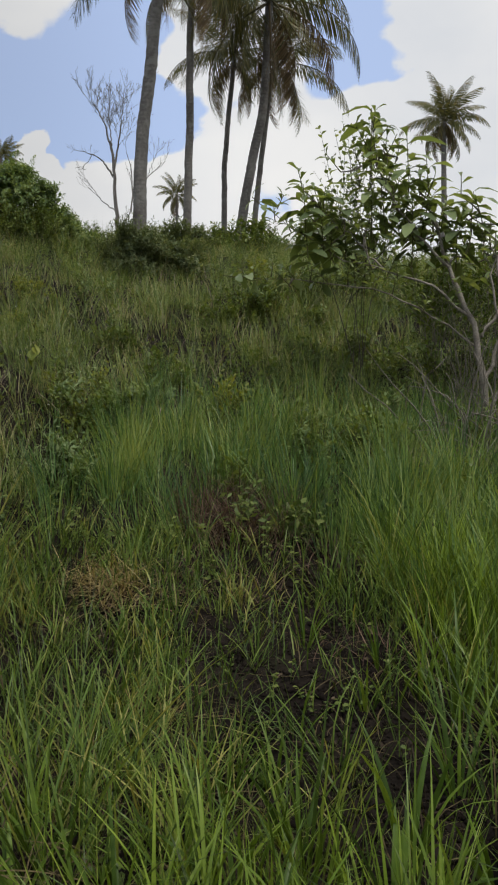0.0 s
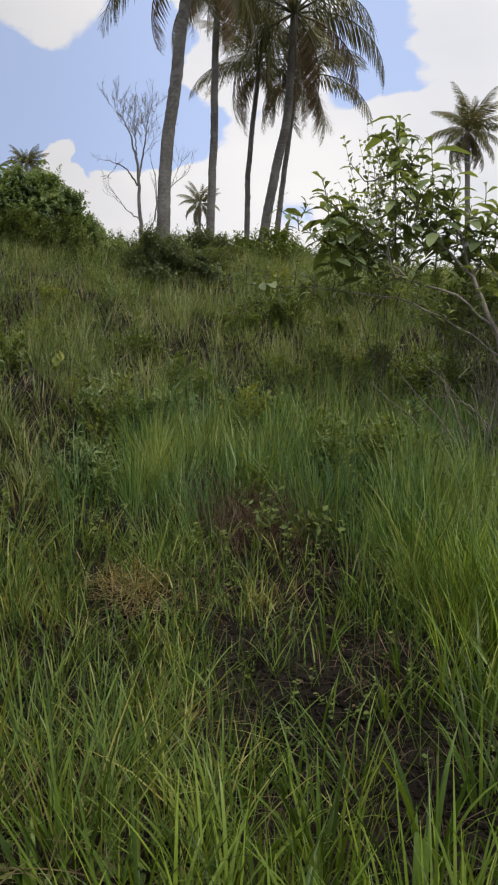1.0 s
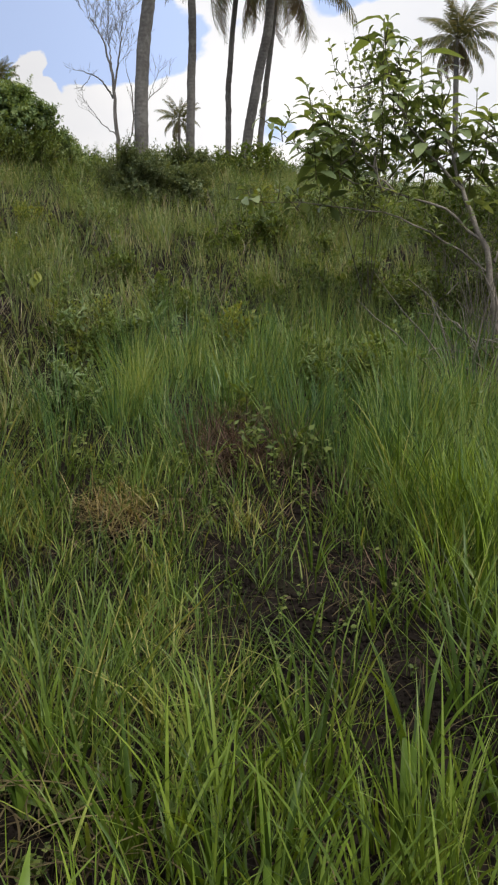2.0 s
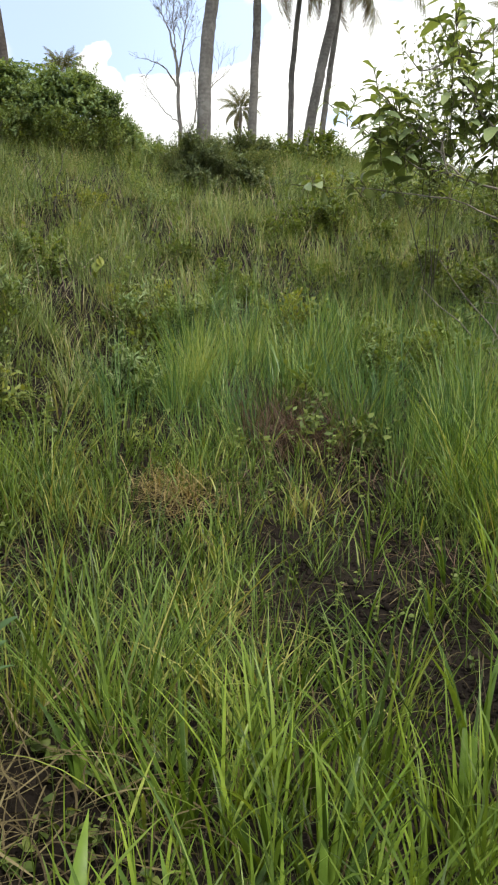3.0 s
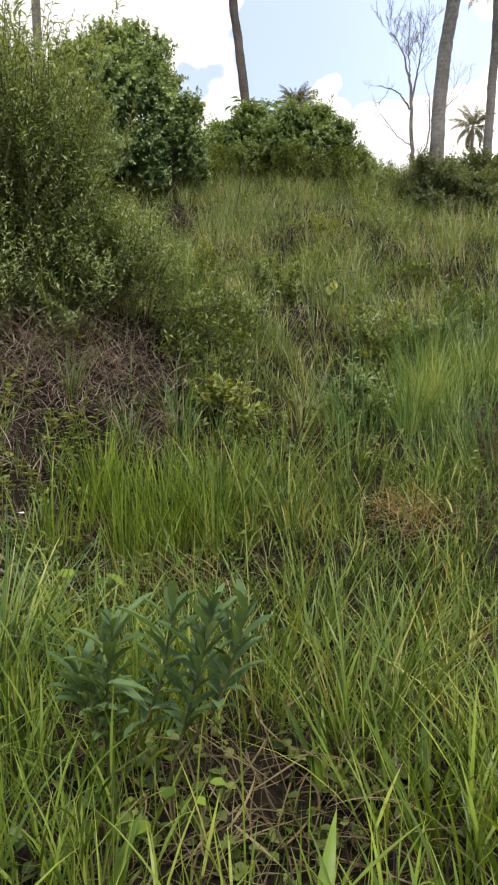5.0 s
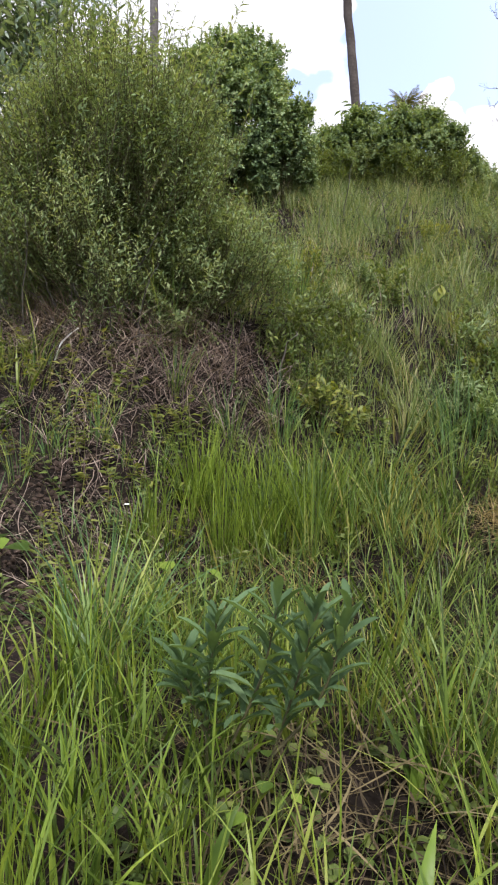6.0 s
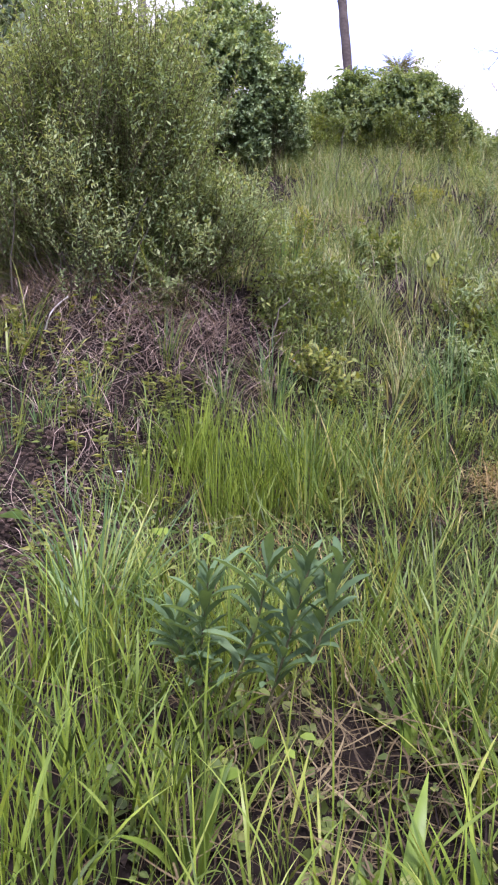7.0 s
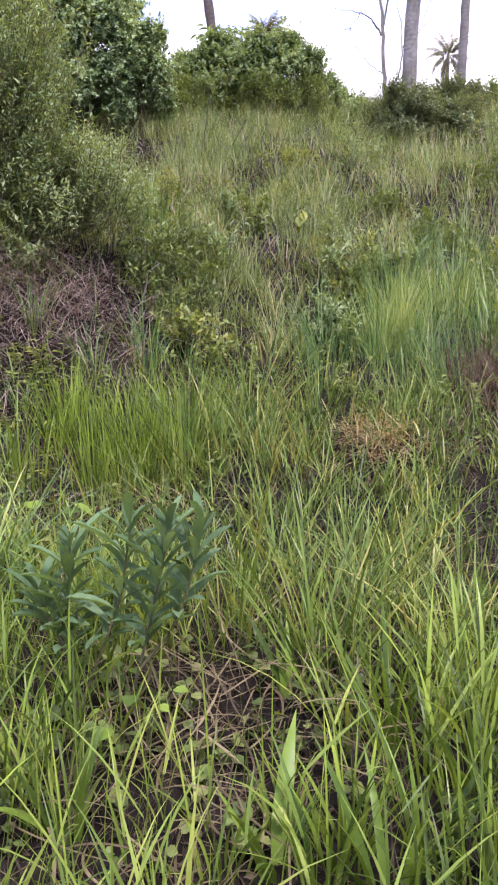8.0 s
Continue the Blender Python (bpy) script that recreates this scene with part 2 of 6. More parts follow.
LEAFY = leaf_material("grey_green_tree_leaf", ((0.065, 0.106, 0.068), (0.111, 0.169, 0.116), (0.166, 0.238, 0.17), (0.24, 0.306, 0.231)), 0.4, 0.4, spec=0.5)
# Dark leaf of the distant bushes, its colour lightened in place of haze.
SHRUB_DARK_HAZED = leaf_material("hazed_dark_shrub_leaf", ((0.083, 0.131, 0.064), (0.138, 0.206, 0.095), (0.206, 0.287, 0.132), (0.304, 0.366, 0.184)), 0.42, 0.35, spec=0.22)
# Deep green leaf with pale haze mixed into its colour.
SHRUB_DEEP_HAZED = leaf_material("hazed_deep_green_leaf", ((0.1, 0.156, 0.084), (0.162, 0.244, 0.122), (0.244, 0.342, 0.17), (0.364, 0.438, 0.234)), 0.45, 0.3, spec=0.2)
SHRUB_DULL = leaf_material("dull_shrub_leaf", ((0.065, 0.092, 0.051), (0.111, 0.148, 0.081), (0.163, 0.205, 0.115), (0.234, 0.264, 0.155)), 0.55, 0.3, spec=0.1)
BROAD = leaf_material("broad_leaf", ((0.099, 0.138, 0.065), (0.156, 0.214, 0.096), (0.221, 0.286, 0.133), (0.308, 0.365, 0.179)), 0.4, 0.36, by_object=True, spec=0.6)
BROAD_MANY = leaf_material("broad_leaf_mass", ((0.099, 0.138, 0.065), (0.156, 0.214, 0.096), (0.221, 0.286, 0.133), (0.308, 0.365, 0.179)), 0.4, 0.36, spec=0.6)
SAPLING = leaf_material("blue_green_leaf", ((0.062, 0.108, 0.053), (0.092, 0.158, 0.078), (0.13, 0.212, 0.106), (0.183, 0.272, 0.144)), 0.6, 0.35, by_object=True, spec=0.08)
PALM_LEAF = leaf_material("palm_leaflet", ((0.052, 0.061, 0.022), (0.087, 0.099, 0.032), (0.139, 0.138, 0.046), (0.209, 0.175, 0.065)), 0.4, 0.3, patch=0.5, spec=0.4)
PALM_DEAD = leaf_material("dead_palm_leaflet", ((0.065, 0.046, 0.026), (0.13, 0.091, 0.046), (0.208, 0.15, 0.078)), 0.6, 0.25)
TUFT = leaf_material("tuft_blade", ((0.033, 0.063, 0.012), (0.073, 0.127, 0.022), (0.131, 0.211, 0.031), (0.223, 0.308, 0.052)), 0.4, 0.28, by_object=True, spec=0.2)
YELLOWED = leaf_material("yellowed_leaf", ((0.156, 0.196, 0.034), (0.221, 0.251, 0.047), (0.287, 0.297, 0.068)), 0.5, 0.4, by_object=True)


# ---- mesh tools ----
def mesh_of(name, verts, face_sets, smooth=False):
    """One mesh from an array of places and arrays of triangles or quads."""
    me = bpy.data.meshes.new(name)
    verts = np.ascontiguousarray(np.asarray(verts, np.float32).reshape(-1, 3))
    sizes = np.concatenate([np.full(len(f), f.shape[1]) for f in face_sets])
    loops = np.concatenate([np.asarray(f, np.int32).ravel() for f in face_sets])
    me.vertices.add(len(verts))
    me.vertices.foreach_set("co", verts.ravel())
    me.loops.add(len(loops))
    me.loops.foreach_set("vertex_index", loops)
    me.polygons.add(len(sizes))
    me.polygons.foreach_set("loop_start", np.r_[0, np.cumsum(sizes)[:-1]].astype(np.int32))
    if smooth:
        me.polygons.foreach_set("use_smooth", np.ones(len(sizes), bool))
    me.update(calc_edges=True)
    return me


def joined(pieces):
    """Pieces (verts, faces of one kind) joined: verts and face sets."""
    v, f, at = [], [], 0
    for a, b in pieces:
        v.append(a.reshape(-1, 3))
        f.append(b + at)
        at += len(v[-1])
    return np.concatenate(v), f


def part(name, me, mat, parent=None, label="", kind=""):
    ob = new(name, me)
    if not me.materials:
        me.materials.append(mat)
    if parent:
        ob.parent = parent
    return tagged(ob, label, kind=kind)


def thing(name, place, label, category, group="", kind=""):
    ob = new(name)
    ob.location = place
    ob.empty_display_size = 0.1
    return tagged(ob, label, category, group, kind)


def unit(a):
    return a / np.maximum(np.linalg.norm(a, axis=-1, keepdims=True), 1e-9)


def blades(rng, base, height, width, az, lean, bend, segs=4, fold=0.0):
    """Grass blades on base (n, 3): each leans lean radians towards az, and bows bend more on the way to its tip."""
    n = len(base)
    s = np.linspace(0, 1, segs + 1)
    mid = (s[:-1] + s[1:]) / 2
    ang = lean[:, None] + bend[:, None] * mid[None] ** 1.4
    step = (height / segs)[:, None]
    out, up = np.cumsum(np.sin(ang) * step, 1), np.cumsum(np.cos(ang) * step, 1)
    out, up = np.c_[np.zeros(n), out], np.c_[np.zeros(n), up]
    d = np.stack([np.cos(az), np.sin(az), 0 * az], -1)
    turn = az + np.pi / 2 + rng.normal(0, 0.5, n)
    side = np.stack([np.cos(turn), np.sin(turn), 0 * az], -1)
    spine = base[:, None] + out[..., None] * d[:, None] + up[..., None] * np.array([0, 0, 1.0])
    wide = width[:, None] / 2 * np.interp(s, (0, 0.25, 0.6, 1), (0.6, 1, 0.8, 0.02))[None]
    a, b = spine - side[:, None] * wide[..., None], spine + side[:, None] * wide[..., None]
    k = segs + 1
    if fold:
        mid_v = spine - d[:, None] * wide[..., None] * fold
        v = np.stack([a, mid_v, b], 2).reshape(n, k * 3, 3)
        q = []
        for i in range(segs):
            for j in (0, 1):
                q.append((3 * i + j, 3 * i + j + 1, 3 * i + j + 4, 3 * i + j + 3))
        f = (np.array(q)[None] + (np.arange(n) * k * 3)[:, None, None]).reshape(-1, 4)
        return v.reshape(-1, 3), f
    v = np.stack([a, b], 2).reshape(n, k * 2, 3)
    q = np.array([(2 * i, 2 * i + 1, 2 * i + 3, 2 * i + 2) for i in range(segs)])
    f = (q[None] + (np.arange(n) * k * 2)[:, None, None]).reshape(-1, 4)
    return v.reshape(-1, 3), f


def leaf_shape(kind):
    """Half-width along a leaf of length 1, as (along, half width, height of the blade) rows."""
    if kind == "chip":
        return np.array(((-0.05, 0, 0), (0.05, 0, 0), (-0.5, 0.45, 0.06), (0.5, 0.45, 0.0), (-0.05, 1, -0.08), (0.05, 1, -0.08))), np.array(((0, 1, 3, 2), (2, 3, 5, 4)))
    if kind == "kite":
        return np.array(((0, 0, 0), (0.5, 0.45, 0.03), (0, 1, -0.08), (-0.5, 0.45, 0.08))), np.array(((0, 1, 2, 3),))
    rows = {"lance": ((0, 0.02, 0), (0.3, 0.5, 0.03), (0.65, 0.42, 0.02), (1, 0.02, -0.08)), "slim": ((0, 0.03, 0), (0.4, 0.5, 0.03), (1, 0.03, -0.07)),
            "round": ((0, 0.04, 0), (0.25, 0.42, 0.02), (0.6, 0.5, 0.01), (1, 0.04, -0.06)),
            "obovate": ((0, 0.03, 0), (0.35, 0.26, 0.05), (0.72, 0.5, 0.03), (0.93, 0.3, -0.05), (1, 0.03, -0.09)),
            "oblong": ((0, 0.03, 0), (0.22, 0.33, 0.03), (0.52, 0.5, 0.03), (0.8, 0.45, 0.0), (0.95, 0.24, -0.03), (1, 0.04, -0.05))}[kind]
    v, f = [], []
    for i, (y, w, z) in enumerate(rows):
        v += [(-w, y, z + w * 0.18), (0, y, z), (w, y, z + w * 0.18)]
        if i:
            for j in (0, 1):
                f.append((3 * i - 3 + j, 3 * i - 2 + j, 3 * i + 1 + j, 3 * i + j))
    return np.array(v), np.array(f)


def leaves(shape, at, along, normal, length, width):
    """Leaves at places (n, 3), each along a way, its face towards normal."""
    tv, tf = leaf_shape(shape)
    y = unit(along)
    x = unit(np.cross(y, normal))
    z = np.cross(x, y)
    v = at[:, None] + tv[None, :, 0, None] * (width[:, None] * x)[:, None] + tv[None, :, 1, None] * (length[:, None] * y)[:, None] \
        + tv[None, :, 2, None] * (length[:, None] * z)[:, None]
    f = (tf[None] + (np.arange(len(at)) * len(tv))[:, None, None]).reshape(-1, tf.shape[1])
    return v.reshape(-1, 3), f


def tubes(lines, radii, sides=5):
    """Tapered tubes along lines (n, k, 3) with radii (n, k)."""
    lines, radii = np.asarray(lines, float), np.asarray(radii, float)
    n, k = radii.shape
    t = unit(np.gradient(lines, axis=1))
    ref = np.where(np.abs(t[..., 2:3]) > 0.85, np.array([1.0, 0, 0]), np.array([0, 0, 1.0]))
    a = unit(np.cross(t, ref))
    b = np.cross(a, t)
    w = np.arange(sides) / sides * 2 * np.pi
    ring = np.cos(w)[None, None, :, None] * a[:, :, None] + np.sin(w)[None, None, :, None] * b[:, :, None]
    v = lines[:, :, None] + ring * radii[..., None, None]
    q = []
    for i in range(k - 1):
        for j in range(sides):
            j2 = (j + 1) % sides
            q.append((i * sides + j, i * sides + j2, (i + 1) * sides + j2, (i + 1) * sides + j))
    f = (np.array(q)[None] + (np.arange(n) * k * sides)[:, None, None]).reshape(-1, 4)
    return v.reshape(-1, 3), f


def smooth_line(points, k):
    """A line of k places through the given ones."""
    p = np.asarray(points, float)
    s = np.r_[0, np.cumsum(np.linalg.norm(np.diff(p, axis=0), axis=1))]
    m = np.gradient(p, s, axis=0)
    u = np.linspace(0, s[-1], k)
    i = np.clip(np.searchsorted(s, u) - 1, 0, len(s) - 2)
    h = (s[i + 1] - s[i])[:, None]
    x = (u[:, None] - s[i][:, None]) / h
    return (2 * x**3 - 3 * x**2 + 1) * p[i] + (x**3 - 2 * x**2 + x) * h * m[i] + (-2 * x**3 + 3 * x**2) * p[i + 1] + (x**3 - x**2) * h * m[i + 1]


# ---- ground ----
def step(v, a, b):
    x = np.clip((v - a) / (b - a), 0, 1)
    return x * x * (3 - 2 * x)


PROFILE_Y = (-3000, -20, 0, 3.6, 4.5, 5.2, 6.5, 8, 9.5, 11, 13, 16, 18.5, 21, 24, 30, 45, 80, 200, 3000)
PROFILE_Z = (-6, -0.6, 0, 0, 0.14, 0.3, 0.7, 1.15, 1.65, 2.2, 2.95, 3.95, 4.7, 5.25, 5.4, 5.0, 3.6, 1.5, -2, -6)


def waves(x, y):
    """Uneven ground, from a few sines."""
    return 0.05 * np.sin(1.7 * x + 0.6 * y + 1) * np.sin(1.3 * y - 0.7 * x) + 0.035 * np.sin(3.9 * x + 2.2) * np.sin(3.3 * y + 0.5) \
        + 0.015 * np.sin(9.1 * x + 1.1 * y) * np.sin(8.3 * y - 2 * x + 1)


def ground_z(x, y):
    x, y = np.asarray(x, float), np.asarray(y, float)
    z = sum(np.interp(y + o, PROFILE_Y, PROFILE_Z) for o in (-0.6, -0.3, 0, 0.3, 0.6)) / 5
    z = z + 0.12 * np.clip(-x - 1.5, 0, 9) * step(y, 3.5, 6) * step(-y, -60, -30)
    z = z - 0.08 * np.clip(x + 0.5, 0, 6) * step(y, 5, 9) * step(-y, -60, -30)
    z = z + 0.85 * step(-x, 2.0, 3.9) * step(y, 2.4, 5.0) * step(-y, -10.5, -6.5)
    return z + waves(x, y) * step(-np.abs(y), -60, -25)


def build_ground():
    def spaced(fine0, fine1, gap, reach, ratio):
        mid = np.arange(fine0, fine1 + gap / 2, gap)
        far, d, x = [], gap, 0.0
        while x < reach:
            d *= ratio
            x += d
            far.append(x)
        far = np.array(far)
        return np.r_[(fine0 - far)[::-1], mid, fine1 + far]
    xs, ys = spaced(-9, 6, 0.15, 2500, 1.25), spaced(0.5, 22, 0.15, 2500, 1.25)
    gx, gy = np.meshgrid(xs, ys)
    v = np.stack([gx, gy, ground_z(gx, gy)], -1).reshape(-1, 3)
    w, h = len(xs), len(ys)
    i = (np.arange(h - 1)[:, None] * w + np.arange(w - 1)[None]).ravel()
    f = np.stack([i, i + 1, i + w + 1, i + w], -1)
    # the soil's colour already holds the shade of the grass gaps
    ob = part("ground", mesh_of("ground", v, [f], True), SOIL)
    tagged(ob, "damp soil of a grassy hillside, coloured darker for shade between the grass", "ground", kind="structure")


build_ground()


# ---- palms ----
def frond_mesh(name, rng, length, droop, leaflets, hang, broad=0.045):
    """A palm frond along +x from its foot: the meshes of its stalk and of two rows of hanging leaflets."""
    k = 12
    s = np.linspace(0, 1, k)
    ang = 0.25 - droop * s**1.3
    seg = length / (k - 1)
    line = np.stack([np.r_[0, np.cumsum(np.cos(ang[:-1]) * seg)], 0.03 * length * np.sin(3 * s), np.r_[0, np.cumsum(np.sin(ang[:-1]) * seg)]], -1)
    v, f = tubes(line[None], (np.interp(s, (0, 0.15, 1), (0.05, 0.028, 0.006)))[None], 5)
    stalk = mesh_of(name, v, [f], True)
    pieces = []
    at_s = np.linspace(0.14, 0.985, leaflets)
    for sgn in (-1, 1):
        u = at_s + rng.normal(0, 0.004, leaflets)
        p = np.stack([np.interp(u, s, line[:, j]) for j in range(3)], -1)
        tan = np.stack([np.interp(u, s, np.gradient(line[:, j])) for j in range(3)], -1)
        tan = unit(tan)
        sway = hang + rng.normal(0, 0.22, leaflets)
        out = np.array([0, sgn, 0.0])[None] * np.cos(sway)[:, None] + np.array([0, 0, -1.0])[None] * np.sin(sway)[:, None]
        way = unit(out + tan * (0.55 + 0.5 * u)[:, None])
        ln = length * 0.2 * np.interp(u, (0.1, 0.35, 0.75, 1), (0.65, 1.05, 0.9, 0.35)) * rng.uniform(0.85, 1.1, leaflets)
        wd = broad * np.interp(u, (0.1, 0.5, 1), (0.8, 1, 0.5))
        low = np.array([0, 0, -1.0])
        v = []
        for t, w in ((0, 0.5), (0.45, 1), (0.8, 0.6), (1, 0.06)):
            c = p + way * (ln * t)[:, None] + low * (ln * 0.28 * t**2)[:, None]
            v += [c - tan * (wd * w / 2)[:, None], c + tan * (wd * w / 2)[:, None]]
        v = np.stack(v, 1)
        q = np.array([(2 * i, 2 * i + 1, 2 * i + 3, 2 * i + 2) for i in range(3)])
        pieces.append((v.reshape(-1, 3), (q[None] + (np.arange(leaflets) * 8)[:, None, None]).reshape(-1, 4)))
    v, f = joined(pieces)
    return stalk, mesh_of("leaf_blade", v, f)


frond_rng = np.random.default_rng(4)
FRONDS = [frond_mesh("frond", frond_rng, 3.9, d, 62, h) for d, h in ((0.95, 0.6), (1.4, 0.9), (1.8, 1.1))]
DEAD_FROND = frond_mesh("dead_frond", frond_rng, 3.3, 1.5, 50, 1.3)
FAR_FRONDS = [frond_mesh("frond", frond_rng, 3.9, d, 34, h, 0.095) for d, h in ((1.0, 0.6), (1.5, 0.9), (1.9, 1.1))]
for stalk, blades_mesh in FRONDS + FAR_FRONDS:
    stalk.materials.append(STEM)
    blades_mesh.materials.append(PALM_LEAF)
for me in DEAD_FROND:
    me.materials.append(PALM_DEAD)


def palm(points, radius, label, seed, count=24, size=1.0, bark=None, dead=3, group="coconut palms on the ridge", low=-55, fronds=FRONDS):
    """A coconut palm: the trunk runs through the points, the last of which is the heart of the crown."""
    rng = np.random.default_rng(seed)
    foot = np.array(points[0], float)
    foot[2] = ground_z(foot[0], foot[1]) - 0.15
    p = thing("palm_tree", foot, label, "palm", group)
    line = smooth_line([foot - foot] + [np.array(q, float) - foot for q in points[1:]], 60)
    s = np.linspace(0, 1, 60)
    tall = np.linalg.norm(line[-1])
    r = radius * np.interp(s * tall, (0, 0.3, 1.0, tall * 0.6, tall), (1.4, 1.15, 1.0, 0.88, 0.75)) * (1 + 0.035 * np.sin(s * tall * 26) + rng.normal(0, 0.014, 60))
    line[1:-1, :2] += np.cumsum(rng.normal(0, 0.006, (58, 2)), 0) * np.hanning(58)[:, None]
    v, f = tubes(line[None], r[None], 14)
    part("trunk", mesh_of("trunk", v, [f], True), bark or PALM_BARK, p, "grey ringed trunk")
    heart = line[-1]
    for i in range(count):
        old = i / (count - 1)
        tilt = 78 + (low - 78) * old + rng.normal(0, 7)
        az = i * 137.5 + rng.normal(0, 12)
        gone = i >= count - dead
        me = DEAD_FROND if gone else fronds[min(2, int(old * 3 + rng.uniform(-0.4, 0.4)) if old > 0.1 else 0)]
        fr = part("dead_frond" if gone else "frond", me[0], PALM_LEAF, p, "brown hanging dead frond" if gone else "")
        part("leaf_blade", me[1], PALM_LEAF, fr)
        k = size * rng.uniform(0.85, 1.08) * (0.75 if i < 3 else 1)
        fr.matrix_basis = Matrix.Translation(heart) @ Matrix.Rotation(radians(az), 4, "Z") @ Matrix.Rotation(radians(-tilt), 4, "Y") @ Matrix.Rotation(radians(rng.normal(0, 16)), 4, "X") @ Matrix.Diagonal((k, k, k, 1))
    return p


palm(((-2.85, 20, 5.2), (-2.78, 20, 5.92), (-2.75, 20, 6.94), (-2.63, 20, 8.33), (-2.46, 20, 9.43), (-2.32, 20, 10.67), (-2.21, 20, 11.48), (-2.0, 20, 13.3)),
     0.168, "tall coconut palm with a thick curving grey trunk", 1, 24, 1.0)
palm(((-1.9, 24, 5.4), (-1.87, 24, 6.78), (-1.79, 24, 9.38), (-1.75, 24, 11.87), (-1.65, 24, 13.35), (-1.55, 24, 14.2)),
     0.128, "slim straight coconut palm on the hill crest", 2, 22, 0.85)
palm(((-0.86, 27, 5.4), (-0.82, 27, 7.54), (-0.77, 27, 9.43), (-0.68, 27, 10.75), (-0.52, 27, 12.06), (-0.44, 27, 12.9)),
     0.102, "thin coconut palm among others on the crest", 3, 19, 0.72)
palm(((-0.5, 25, 5.4), (-0.21, 25, 7.0), (0.14, 25, 8.84), (0.39, 25, 10.06), (0.57, 25, 11.96), (0.66, 25, 13.6)),
     0.16, "leaning coconut palm with a heavy dark crown", 4, 30, 1.07, dead=4)
palm(((0.0, 28, 5.3), (0.2, 28, 7.17), (0.48, 28, 9.73), (0.67, 28, 11.29), (0.8, 28, 12.26), (0.95, 28, 13.0)),
     0.108, "thin leaning coconut palm with drooping fronds", 5, 20, 0.8)
palm(((-7.9, 21.8, 5.5), (-8.25, 21.8, 7.37), (-8.35, 21.8, 8.25), (-8.49, 21.8, 9.48), (-8.65, 21.8, 10.99), (-9.0, 21.8, 14.2), (-9.2, 21.8, 16.5)),
     0.132, "dark-trunked coconut palm rising out of bushes", 6, 20, 0.9, DARK_BARK)
palm(((-13.9, 20, 6.0), (-13.94, 20, 10.12), (-13.96, 20, 11.5), (-13.8, 20, 17.0)),
     0.135, "grey coconut palm behind the tall bushes", 7, 20, 0.9)
palm(((13.9, 55, 3.0), (13.9, 55, 15.0), (13.87, 55, 20.3)),
     0.22, "bushy coconut palm far beyond the crest", 8, 40, 0.86, group="far coconut palms", low=-80, fronds=FAR_FRONDS, dead=7)
palm(((-7.6, 90, 1.0), (-7.64, 90, 21.0), (-7.64, 90, 24.2)),
     0.2, "small-looking coconut palm far off", 9, 26, 0.82, group="far coconut palms", low=-65, fronds=FAR_FRONDS)
palm(((-27.5, 90, 1.0), (-27.6, 90, 25.0), (-27.65, 90, 28.5)),
     0.2, "distant coconut palm behind round bushes", 10, 24, 0.82, group="far coconut palms", low=-25, fronds=FAR_FRONDS)


